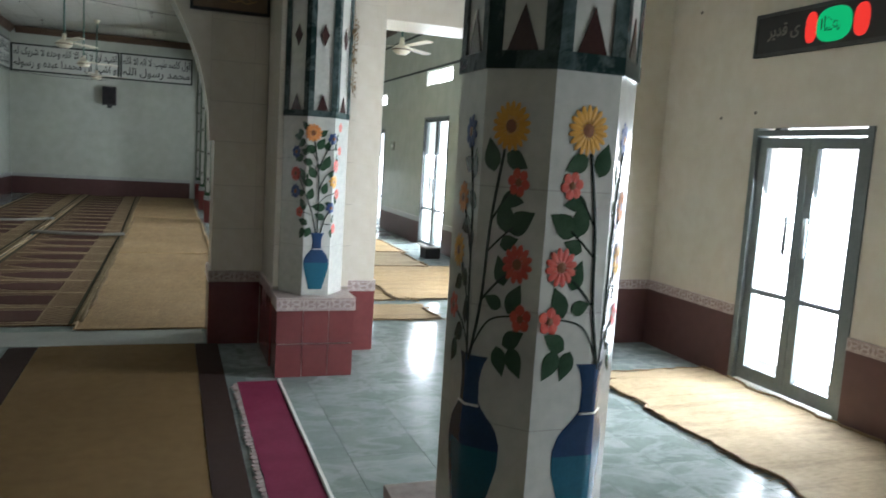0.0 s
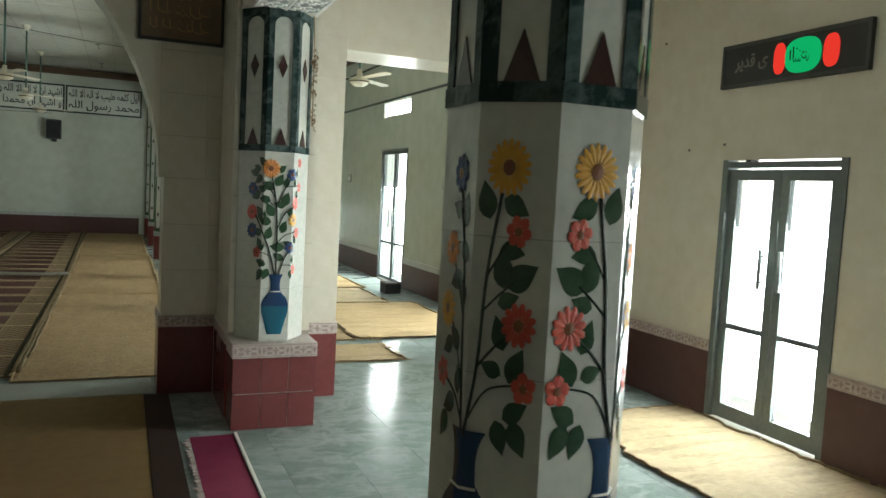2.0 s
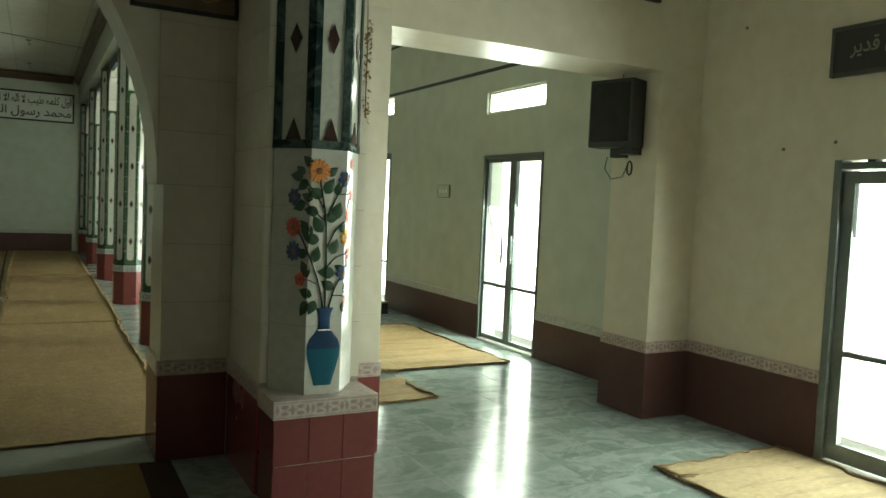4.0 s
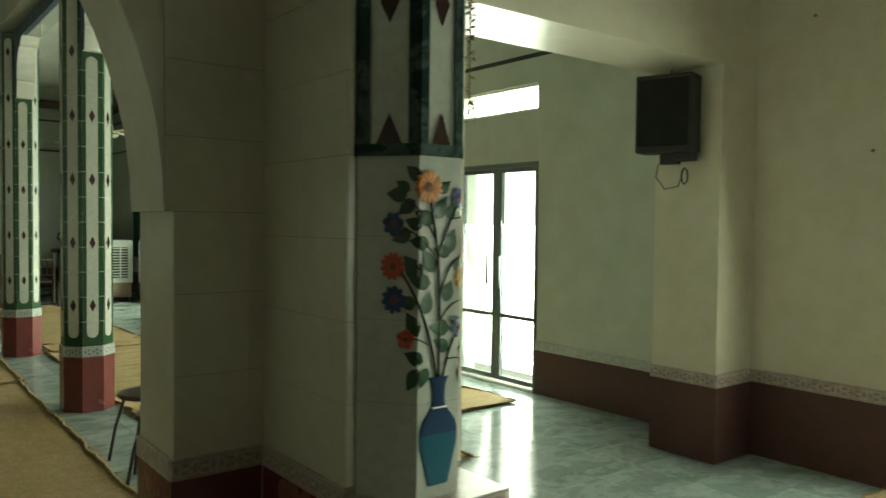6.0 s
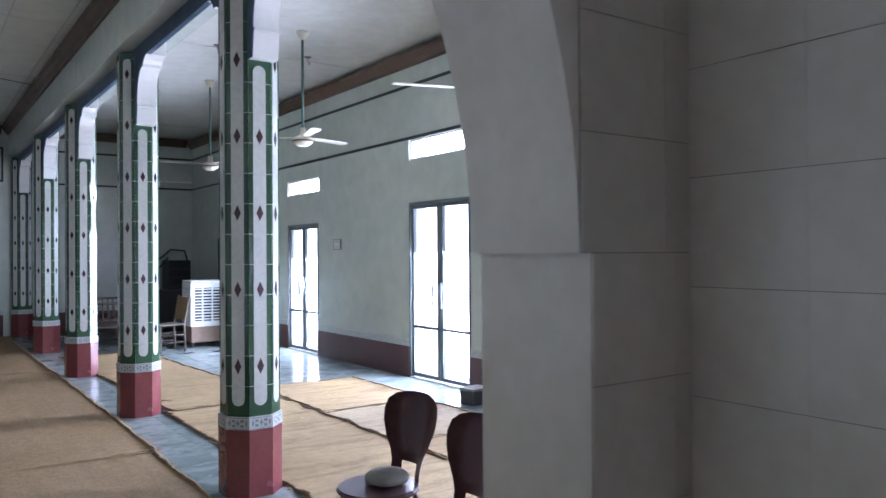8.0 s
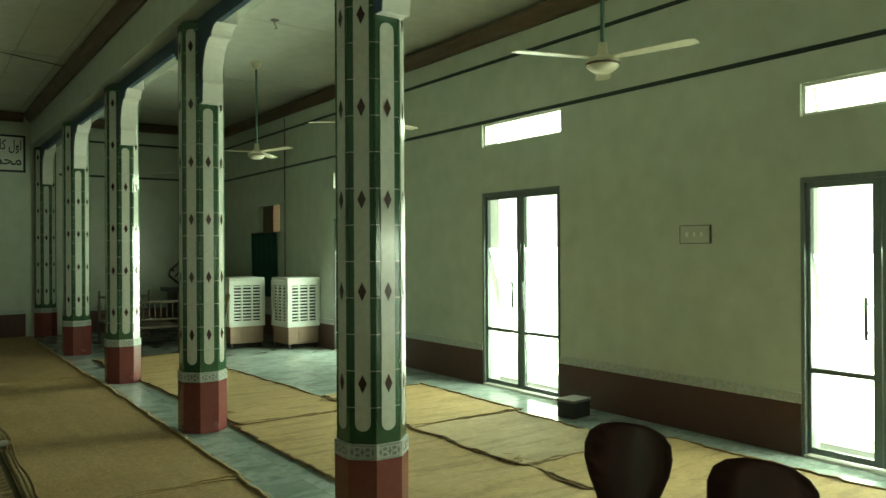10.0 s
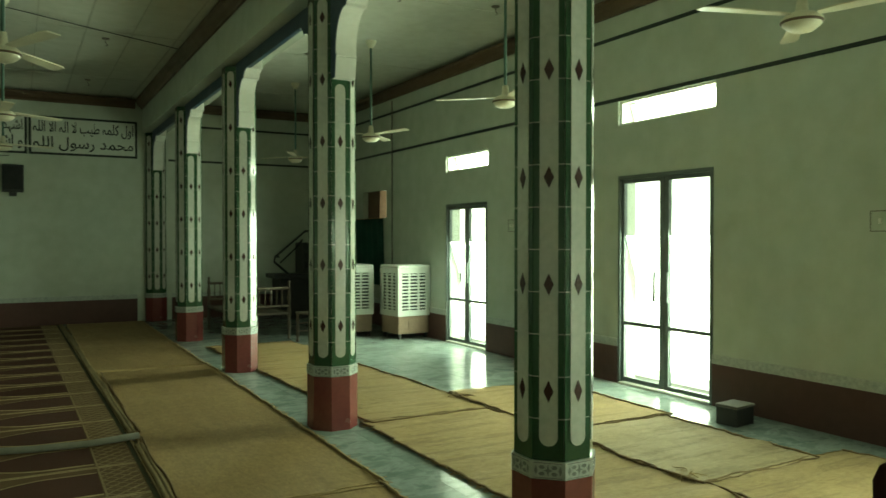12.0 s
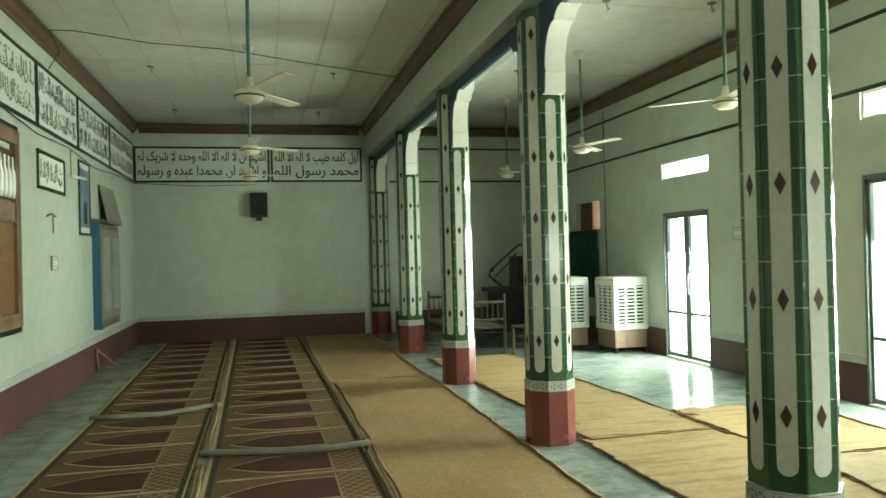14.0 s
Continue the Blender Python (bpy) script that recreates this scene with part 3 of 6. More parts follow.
nt = thing("window_4", "small brown alcove window with a narrow bright pane", "window", kind="structure")
# added brown panel stands for the alcove's dark brown shade
part("shutter", B(XE + 0.10, NICHE[0] + 0.32, NICHE[2], XE + 0.24, NICHE[1], NICHE[3]), M_BROWN_PANEL, nt, "brown panel added for the dark part of the alcove")
part("reveal", B(XE + 0.0, NICHE[0] + 0.30, NICHE[2], XE + 0.24, NICHE[0] + 0.319, NICHE[3]), M_CARVED, nt, "orange-brown reveal")
part("window_frame", B(XE + 0.18, NICHE[0], NICHE[2], XE + 0.22, NICHE[0] + 0.05, NICHE[3]), M_BROWN_PANEL, nt)

# ---------------------------------------------------------------- columns


def octagon(r, cx=0.0, cy=0.0):
    return [(cx + r * math.cos(radians(22.5 + 45 * k)), cy + r * math.sin(radians(22.5 + 45 * k))) for k in range(8)]


def face_pose(apothem, k, z=0.0):
    """Local u to the right along face k, v up, w outwards; face k has its outward normal at 45k degrees."""
    a = radians(45 * k)
    n = Vector((math.cos(a), math.sin(a), 0))
    u = Vector((-n.y, n.x, 0))
    m = Matrix(((u.x, 0, n.x, n.x * apothem), (u.y, 0, n.y, n.y * apothem), (0, 1, 0, z), (0, 0, 0, 1)))
    return m


def lozenge(w, h, t):
    return prism(bmesh.new(), [(0, -h / 2), (w / 2, 0), (0, h / 2), (-w / 2, 0)], 0, t)


def rounded_strip(w, z0, z1, t):
    n = 8
    pts = [(w / 2 * math.cos(math.pi + math.pi * k / n), z0 + w / 2 + w / 2 * math.sin(math.pi + math.pi * k / n)) for k in range(n + 1)]
    pts += [(w / 2 * math.cos(math.pi * k / n), z1 - w / 2 + w / 2 * math.sin(math.pi * k / n)) for k in range(n + 1)]
    return prism(bmesh.new(), pts, 0, t)


CR = 0.198
CA = CR * math.cos(radians(22.5))
CS = 2 * CR * math.sin(radians(22.5))
HEAD = 3.595


def band_motif(w, h, mat=None):
    """Scrollwork of one border tile: a cross, four leaves and edge lines."""
    bm = bmesh.new()
    for y in (-h / 2 + 0.004, h / 2 - 0.004):
        box(bm, -w / 2, y - 0.002, 0, w / 2, y + 0.002, 0.0012)
    prism(bm, [(-0.16 * w, 0), (0, -0.10 * h), (0.16 * w, 0), (0, 0.10 * h)], 0, 0.0012)
    prism(bm, [(0, -0.36 * h), (0.06 * w, 0), (0, 0.36 * h), (-0.06 * w, 0)], 0, 0.0016)
    for sx in (-1, 1):
        for sy in (-1, 1):
            pts = [(sx * (0.22 + 0.11 * math.cos(a)) * w, sy * (0.20 + 0.13 * math.sin(a)) * h) for a in [k * math.pi / 3 for k in range(6)]]
            prism(bm, pts if sx * sy > 0 else pts[::-1], 0, 0.0012)
        prism(bm, [(sx * 0.36 * w, 0), (sx * 0.43 * w, -0.3 * h), (sx * 0.49 * w, 0), (sx * 0.43 * w, 0.3 * h)], 0, 0.0012)
    return mesh_of("motif", bm, mat or M_INK_GREY)


M_INK_GREY = material("band_dark_glaze", (0.15, 0.16, 0.155), 0.3, second=(0.24, 0.25, 0.24), scale=20)
M_INK_PLUM = material("band_plum_glaze", (0.33, 0.25, 0.235), 0.3, second=(0.24, 0.16, 0.15), scale=20)


def hall_column():
    t = thing("column", "octagonal column in green and white glazed tiles on a red base", "column", "columns along the hall")
    part("base", prism(bmesh.new(), octagon(CR + 0.012), 0.0, 0.445), M_DADO, t, "oxblood tiled base")
    part("band", prism(bmesh.new(), octagon(CR + 0.014), 0.447, 0.53), M_BAND_GREY, t, "grey scroll-patterned band")
    part("shaft", prism(bmesh.new(), octagon(CR - 0.004), 0.53, HEAD), M_GROUT, t)
    part("head", prism(bmesh.new(), octagon(CR + 0.001), 3.531, HEAD), M_GREEN_TILE, t, "dark green tiled head")
    th = 0.2
    tile = mesh_of("tile", B(-CS / 2 + 0.002, 0.002, 0, CS / 2 - 0.002, th - 0.002, 0.005), M_GREEN_TILE)
    panel = mesh_of("panel", rounded_strip(0.088, 0.60, HEAD - 0.06, 0.003), M_WHITE_TILE)
    low_panel = mesh_of("panel", rounded_strip(0.088, 0.60, 2.845, 0.003), M_WHITE_TILE)
    dia = mesh_of("diamond", lozenge(0.048, 0.105, 0.002), M_DIAMOND)
    rows = int((HEAD - 0.53) / th)
    mot = band_motif(CS * 0.9, 0.078)
    for k in range(8):
        for r in range(rows):
            piece("tile", tile, t, face_pose(CA - 0.004, k, 0.53 + r * th))
        piece("panel", low_panel if k in (2, 6) else panel, t, face_pose(CA + 0.0015, k))
        piece("motif", mot, t, face_pose(CA + 0.0135, k, 0.4885))
        z = 0.86
        while z < (2.8 if k in (2, 6) else HEAD - 0.1):
            piece("diamond", dia, t, face_pose(CA + 0.0045, k, z))
            z += 0.505
    return t


col = hall_column()
col.matrix_basis = pose(KX, KY[0], 0)
for y in KY[1:]:
    copy_thing(col, pose(KX, y, 0))
engaged = copy_thing(col, pose(KX, YN - 0.02, 0))
tagged(engaged, "octagonal tiled half column against the far wall", "column")

# arch brackets between the columns: blue sides, white curved undersides
def bracket_profile(sgn):
    pts = [(0.17, 3.62), (0.17, 2.88), (0.258, 2.88), (0.278, 3.045), (0.288, 3.05), (0.288, 3.065), (0.270, 3.07)]
    for k in range(1, 9):
        a = math.pi / 2 * k / 8
        pts.append((0.27 + 0.20 * (1 - math.cos(a)), 3.07 + 0.33 * math.sin(a)))
    pts += [(0.495, 3.395), (0.502, 3.42), (0.53, 3.45), (0.58, 3.476), (0.64, 3.485), (0.64, 3.62)]
    pts = [(sgn * u, v) for u, v in pts]
    return pts if sgn > 0 else pts[::-1]


def yz(u, v, h):
    return (h, u, v)


def bracket(y, sgn):
    t = thing("arch_bracket", "curved white bracket with a blue painted side under the beam", "bracket", "brackets under the beam")
    t.matrix_basis = pose(KX, y, 0)
    part("haunch", prism(bmesh.new(), bracket_profile(sgn), -0.07, 0.105, yz), M_WHITE, t)
    part("painted_side", prism(bmesh.new(), bracket_profile(sgn), -0.078, -0.071, yz), M_BLUE, t, "blue painted side")


for y in KY:
    for s in (-1, 1):
        bracket(y, s)
bracket(YN - 0.02, -1)
for a, b in zip([YD] + KY, KY + [YN]):
    lo = a + 0.641 if a != YD else a
    structure("soffit", B(KX - 0.078, lo, 3.485, KX - 0.03, b - 0.641, 3.619), M_BLUE, "blue painted fascia strip under the beam", "beam")
# ---------------------------------------------------------------- flower columns of the front room
FTOP = 2.70


JOINTS = (0.905, 1.205, 1.505)
M_JOINT_PALE = material("pale_tile_joint", (0.36, 0.35, 0.31), 0.8, second=(0.26, 0.25, 0.22), scale=9)


def flower_column(name, label, FR):
    FA = FR * math.cos(radians(22.5))
    FS = 2 * FR * math.sin(radians(22.5))
    t = thing(name, label, "column")
    part("shaft", prism(bmesh.new(), octagon(FR), 0.56, FTOP), M_WHITE_TILE, t, "white glazed tile shaft")
    part("ring", prism(bmesh.new(), octagon(FR + 0.008), 1.792, 1.835), M_BLACK_MARBLE, t, "dark green marble ring")
    part("capital", prism(bmesh.new(), octagon(FR + 0.008), FTOP - 0.05, FTOP), M_BLACK_MARBLE, t, "dark green marble ring")
    for z in JOINTS:
        part("joint", prism(bmesh.new(), octagon(FR + 0.0006), z, z + 0.0028), M_JOINT_PALE, t)
    tri = mesh_of("triangle", prism(bmesh.new(), [(-0.04, 0), (0.04, 0), (0, 0.11)], 0, 0.003), M_DIAMOND)
    dia = mesh_of("diamond", lozenge(0.06, 0.15, 0.003), M_DIAMOND)
    for k in range(8):
        a = radians(22.5 + 45 * k)
        n = Vector((math.cos(a), math.sin(a), 0))
        u = Vector((-n.y, n.x, 0))
        bmx = bmesh.new()
        for kk, s in ((k, 1), (k + 1, -1)):
            f = face_pose(FA, kk)
            p0, p1 = s * FS / 2, s * (FS / 2 - 0.035)
            lo, hi = min(p0, p1), max(p0, p1)
            vs = [f @ Vector(c) for c in ((lo, 1.835, -0.002), (hi, 1.835, -0.002), (hi, FTOP - 0.05, -0.002), (lo, FTOP - 0.05, -0.002), (lo, 1.835, 0.005), (hi, 1.835, 0.005), (hi, FTOP - 0.05, 0.005), (lo, FTOP - 0.05, 0.005))]
            q = [bmx.verts.new(v) for v in vs]
            for fc in ((3, 2, 1, 0), (4, 5, 6, 7), (0, 1, 5, 4), (1, 2, 6, 5), (2, 3, 7, 6), (3, 0, 4, 7)):
                bmx.faces.new([q[i] for i in fc])
        part("strip", bmx, M_BLACK_MARBLE, t)
        hw = FS / 2 - 0.035
        arc = [(-hw, FTOP - 0.05), (-hw, FTOP - 0.05 - hw)] + [(-hw * math.cos(math.pi * q / 8), FTOP - 0.05 - hw + hw * 0.92 * math.sin(math.pi * q / 8)) for q in range(1, 8)] + [(hw, FTOP - 0.05 - hw), (hw, FTOP - 0.05)]
        part("spandrel", prism(bmesh.new(), arc, 0, 0.005), M_BLACK_MARBLE, t).matrix_basis = face_pose(FA, k)
        piece("triangle", tri, t, face_pose(FA + 0.001, k, 1.835))
        piece("diamond", dia, t, face_pose(FA + 0.001, k, 2.335))
    return t


sun_col = flower_column("sunflower_column", "octagonal white tiled column painted with tall sunflowers in vases", 0.231)
sun_col.matrix_basis = pose(1.07, 1.95, 0)
vase_col = flower_column("flower_pilaster", "white tiled pilaster painted with a bouquet in a blue vase", 0.245)
vase_col.matrix_basis = pose(1.09, 5.645, 0) @ Matrix.Diagonal((1, 1.44, 1, 1))
for nm, x0, x1, y0, y1, par in (("sun", 0.77, 1.37, 1.65, 2.25, None), ("vase", 0.825, 1.36, 5.235, 5.529, None)):
    t = thing("pedestal", "square oxblood tiled pedestal with a scroll-patterned rim", "pedestal")
    part("core", B(x0 + 0.01, y0 + 0.01, 0, x1 - 0.01, y1, 0.47), M_GROUT, t)
    for i in range(3):
        wx = (x1 - x0) / 3
        for j in range(2):
            part("tile", B(x0 + i * wx + 0.0015, y0, j * 0.235 + 0.003, x0 + (i + 1) * wx - 0.0015, y0 + 0.011, j * 0.235 + 0.232), M_DADO, t)
    for j in range(2):
        part("tile", B(x0, y0 + 0.012, j * 0.235 + 0.003, x0 + 0.011, y1, j * 0.235 + 0.232), M_DADO, t)
        part("tile", B(x1 - 0.011, y0 + 0.012, j * 0.235 + 0.003, x1, y1, j * 0.235 + 0.232), M_DADO, t)
    part("rim", B(x0 - 0.005, y0 - 0.005, 0.47, x1 + 0.005, y1, 0.56), M_BAND, t, "scroll-patterned rim tiles")
    mot = band_motif((x1 - x0) / 3, 0.08, M_INK_PLUM)
    for i in range(3):
        piece("motif", mot, t, Matrix(((1, 0, 0, x0 + (i + 0.5) * (x1 - x0) / 3), (0, 0, -1, y0 - 0.0052), (0, 1, 0, 0.515), (0, 0, 0, 1))))
structure("beam_front", B(0.85, YS, FTOP, 1.33, 5.53, CEIL - 0.002), M_WALL_CREAM, "cream beam on the flower columns", "beam")

soffit = structure("carved_soffit", B(0.90, 2.3, FTOP - 0.012, 1.30, 5.30, FTOP - 0.001), M_SOFFIT, "grey plaster soffit with white carved scrollwork", "ceiling")
scroll = bmesh.new()
for cx, cy, r0 in ((-0.045, 0.0, 0.036), (0.045, 0.0, 0.036), (0.0, 0.055, 0.022), (0.0, -0.055, 0.022), (-0.075, 0.065, 0.018), (0.075, 0.065, 0.018), (-0.075, -0.065, 0.018), (0.075, -0.065, 0.018)):
    tube(scroll, [(cx + r0 * math.cos(2 * math.pi * k / 10), cy + r0 * math.sin(2 * math.pi * k / 10), 0) for k in range(10)], 0.006, 4)
    prism(scroll, [(cx - 0.4 * r0, cy), (cx, cy - 0.5 * r0), (cx + 0.4 * r0, cy), (cx, cy + 0.5 * r0)], -0.005, 0.004)
scroll_mesh = mesh_of("scroll", scroll, M_WHITE)
for j in range(15):
    for x in (1.0, 1.2):
        piece("scroll", scroll_mesh, soffit, pose(x, 2.40 + 0.2 * j, FTOP - 0.013))
for x in (0.904, 1.092, 1.288):
    part("moulding", B(x - 0.008, 2.3, FTOP - 0.020, x + 0.008, 5.30, FTOP - 0.0125), M_WHITE, soffit)

# ---------------------------------------------------------------- mats and rugs on the floor


def mat_sheet(name, label, x0, x1, y0, y1, mat, edge=None, z=0.004, thick=0.006, rag=0.02, wave=0.018, group="", seed=1, category="mat", skew=0.0):
    """A soft sheet on the floor with ragged edges and low ripples."""
    t = thing(name, label, category, group)
    nx, ny = max(2, int((x1 - x0) / 0.06)), max(2, int((y1 - y0) / 0.06))

    def ragged(q, k):
        return rag * (noise.noise(q * k) + 0.55 * noise.noise(q * k * 4.1) + 0.3 * noise.noise(q * k * 9.3))
    rnd = random.Random(seed)
    bm = bmesh.new()
    top = []
    off = Vector((rnd.random() * 50, rnd.random() * 50, 0))
    for j in range(ny + 1):
        row = []
        for i in range(nx + 1):
            x, y = x0 + (x1 - x0) * i / nx, y0 + (y1 - y0) * j / ny
            q = Vector((x * 1.3, y * 1.3, 0)) + off
            if i in (0, nx):
                x += ragged(q, 2.3)
            if j in (0, ny):
                y += ragged(q, 2.9)
            h = wave * max(0.0, noise.noise(Vector((x * 0.6, y * 3.1, 0)) + off)) * 1.6 + 0.35 * wave * noise.noise(Vector((x * 6, y * 6, 3)) + off)
            row.append(bm.verts.new((x + skew * (y - y0), y, z + thick + h)))
        top.append(row)
    for j in range(ny):
        for i in range(nx):
            bm.faces.new((top[j][i], top[j][i + 1], top[j + 1][i + 1], top[j + 1][i])).smooth = True
    ext = bmesh.ops.extrude_face_region(bm, geom=list(bm.faces))
    low = [v for v in ext["geom"] if isinstance(v, bmesh.types.BMVert)]
    for v in low:
        v.co.z = z
    bm.normal_update()
    for f in bm.faces:
        if abs(f.normal.z) < 0.5:
            f.smooth = False
            for e in f.edges:
                e.smooth = False
    ob = part("sheet", bm, mat, t)
    if edge:
        fray = bmesh.new()
        for k in range(int((y1 - y0) * 60)):
            side, s = (x0, -1) if k % 2 else (x1, 1)
            y = rnd.uniform(y0, y1)
            ln = rnd.uniform(0.01, 0.06)
            a = (side - s * 0.02 + skew * (y - y0), y, z + thick + 0.003)
            b = (side + s * ln + skew * (y - y0), y + rnd.uniform(-0.03, 0.03), z + 0.004 + rnd.uniform(0, 0.008))
            tube(fray, [a, b], 0.0022, 3)
        tagged(part("frayed_straws", fray, mat, t), kind="stuff")
        for side in (x0, x1):
            pts = []
            for j in range(ny + 1):
                y = y0 + (y1 - y0) * j / ny
                q = Vector((side * 1.3, y * 1.3, 0)) + off
                pts.append((side + skew * (y - y0) + ragged(q, 2.3) + 0.010 * rnd.uniform(-1, 1), y, z + 0.009 + 0.008 * rnd.random()))
            part("binding", tube(bmesh.new(), pts, 0.010, 5), edge, t, "dark frayed edge")
        for side in (y0, y1):
            pts = []
            for i in range(nx + 1):
                x = x0 + (x1 - x0) * i / nx
                q = Vector((x * 1.3, side * 1.3, 0)) + off
                pts.append((x + skew * (side - y0), side + ragged(q, 2.9) + 0.008 * rnd.uniform(-1, 1), z + 0.008 + 0.006 * rnd.random()))
            part("binding", tube(bmesh.new(), pts, 0.006, 5), edge, t, "dark frayed edge")
    return t


G_MAT = "straw mats on the floor"
for x0, x1, y0, y1, z, seed in ((-0.57, 0.66, 6.72, 11.3, 0.004, 2), (-0.57, 0.69, 11.25, 16.6, 0.005, 3), (-0.60, 0.66, 16.55, 22.2, 0.004, 4)):
    mat_sheet("straw_mat", "long golden straw mat beside the column row", x0, x1, y0, y1, M_MAT, M_MAT_EDGE_PALE, seed=seed, group=G_MAT, z=z, rag=0.02, wave=0.004)
mat_sheet("straw_mat", "golden straw mat with a dark frayed edge", 1.22, 2.64, 6.93, 7.62, M_MAT_OLD, M_MAT_EDGE, seed=5, group=G_MAT, rag=0.05)
mat_sheet("straw_mat", "golden straw mat with a dark frayed edge", 1.19, 2.43, 7.9, 12.82, M_MAT_OLD, M_MAT_EDGE, seed=6, group=G_MAT, rag=0.04, wave=0.024)
mat_sheet("straw_mat", "golden straw mat lying askew with a dark frayed edge", 1.26, 2.47, 12.78, 18.1, M_MAT_OLD, M_MAT_EDGE, seed=7, group=G_MAT, rag=0.05, wave=0.024, skew=-0.045)
mat_sheet("straw_mat", "worn straw mat beside the glass doors", 2.455, 3.95, 7.92, 10.30, M_MAT_OLD, M_MAT_EDGE, seed=8, group=G_MAT, rag=0.03, z=0.010)
mat_sheet("straw_mat", "grey worn straw mat beside the glass doors", 2.43, 3.62, 10.26, 11.80, M_MAT_GREY, M_MAT_EDGE, seed=13, group=G_MAT, rag=0.04, z=0.012, wave=0.024)
mat_sheet("straw_mat", "pale golden straw mat beside the glass doors", 2.46, 3.72, 11.76, 13.56, M_MAT_OLD, M_MAT_EDGE, seed=9, group=G_MAT, rag=0.04, z=0.010)
mat_sheet("straw_mat", "worn straw mat in front of the front door", 3.13, 4.24, 1.2, 5.04, M_MAT_GREY, M_MAT_EDGE, seed=10, group=G_MAT, rag=0.06, wave=0.026)
rug = mat_sheet("rug", "beige rug with dark brown borders", -0.76, 0.33, -2.0, 6.2, M_RUG, seed=11, category="rug", rag=0.006, wave=0.003)
part("border", B(0.331, -2.0, 0.003, 0.50, 6.18, 0.013), M_RUG_DARK, rug, "dark brown border")
part("border", B(-0.95, -2.0, 0.003, -0.765, 6.18, 0.013), M_RUG_DARK, rug, "dark brown border")
runner = mat_sheet("runner", "magenta runner with a white fringed edge", 0.57, 0.83, -2.0, 5.15, M_RUNNER, seed=12, category="rug", rag=0.006, wave=0.003)
part("edging", B(0.835, -2.0, 0.003, 0.852, 5.16, 0.018), M_WHITE, runner, "white edging")
lace = bmesh.new()
rnd = random.Random(31)
for k in range(150):
    y = -2.0 + 7.12 * k / 150
    w = rnd.uniform(0.022, 0.05)
    prism(lace, [(0.568, y + 0.004), (0.568 - 0.6 * w, y), (0.568 - w, y + 0.024), (0.568 - 0.6 * w, y + 0.046), (0.568, y + 0.044)], 0.003, 0.010)
tagged(part("fringe", lace, M_LACE, runner, "white scalloped fringe"), kind="stuff")
structure("threshold", B(-3.5, 6.24, -0.003, 0.40, 6.70, 0.004), M_CONCRETE, "bare concrete strip under the arch", "floor")

# prayer carpets: rows of pointed niches with lattice borders


def prayer_carpet(x0, x1, y0, y1, label):
    t = thing("prayer_carpet", label, "carpet", "prayer carpets")
    z = 0.012
    part("ground_weave", B(x0, y0, 0.002, x1, y1, z), M_CARPET_BASE, t)
    w = x1 - x0
    for xa, xb, mt in ((x0 + 0.005, x0 + 0.035, M_CARPET_CREAM), (x1 - 0.022, x1 - 0.005, M_CARPET_CREAM), (x1 - 0.058, x1 - 0.028, M_CARPET_DARK), (x0 + 0.045, x0 + 0.08, M_CARPET_DARK)):
        part("border", B(xa, y0 + 0.01, z, xb, y1 - 0.01, z + 0.002), mt, t)
    n = max(1, round((y1 - y0) / 0.685))
    step = (y1 - y0) / n
    fa, fb = x0 + 0.17, x1 - 0.32

    def niche(grow):
        h = step * 0.5 - 0.125 + grow
        pts = [(fb, -h), (fb, h)]
        for k in range(9):
            s = k / 8
            pts.append((fa + 0.46 - (0.46 + grow) * s, h * (1 - s ** 1.8)))
        for k in range(7, -1, -1):
            s = k / 8
            pts.append((fa + 0.46 - (0.46 + grow) * s, -h * (1 - s ** 1.8)))
        return pts

    rim = mesh_of("niche_rim", prism(bmesh.new(), niche(0.024), 0, 0.002), M_CARPET_CREAM)
    field = mesh_of("niche", prism(bmesh.new(), niche(0.0), 0, 0.004), M_CARPET_RED)
    bar = mesh_of("bar", box(B(x0 + 0.10, -0.017, 0, x1 - 0.06, -0.007, 0.0025), x0 + 0.10, 0.009, 0, x1 - 0.06, 0.019, 0.0025), M_CARPET_CREAM)
    bmx = bmesh.new()
    lx0, lx1 = x1 - 0.30, x1 - 0.065
    for s in (-1, 1):
        for k in range(-4, 13):
            ya = -step / 2 + step * k / 7
            yb = ya + s * (lx1 - lx0)
            p, q = Vector((lx0, ya, 0)), Vector((lx1, yb, 0))
            lo, hi = -step / 2 + 0.02, step / 2 - 0.02
            dy = q.y - p.y
            ta, tb = sorted(((lo - p.y) / dy, (hi - p.y) / dy))
            ta, tb = max(0, ta), min(1, tb)
            if tb - ta < 0.05:
                continue
            a, b = p.lerp(q, ta), p.lerp(q, tb)
            nrm = Vector((-(b - a).y, (b - a).x, 0)).normalized() * 0.0038
            prism(bmx, [(a + nrm).xy, (a - nrm).xy, (b - nrm).xy, (b + nrm).xy], 0, 0.002)
    box(bmx, lx0 - 0.012, -step / 2, 0, lx0, step / 2, 0.0026)
    lat = mesh_of("lattice", bmx, M_CARPET_LATTICE)
    for k in range(n):
        y = y0 + step * (k + 0.5)
        piece("niche_rim", rim, t, pose(0, y, z))
        piece("niche", field, t, pose(0, y, z + 0.0005))
        piece("bar", bar, t, pose(0, y - step / 2 + 0.02, z))
        piece("lattice", lat, t, pose(0, y, z))
    return t


def turned_carpet(x0, x1, y0, y1, deg):
    t = prayer_carpet(x0, x1, y0, y1, "maroon prayer carpet with rows of tan pointed niches")
    t.matrix_basis = pose(x0, y0, 0, 0, 0, deg) @ pose(-x0, -y0, 0)
    return t


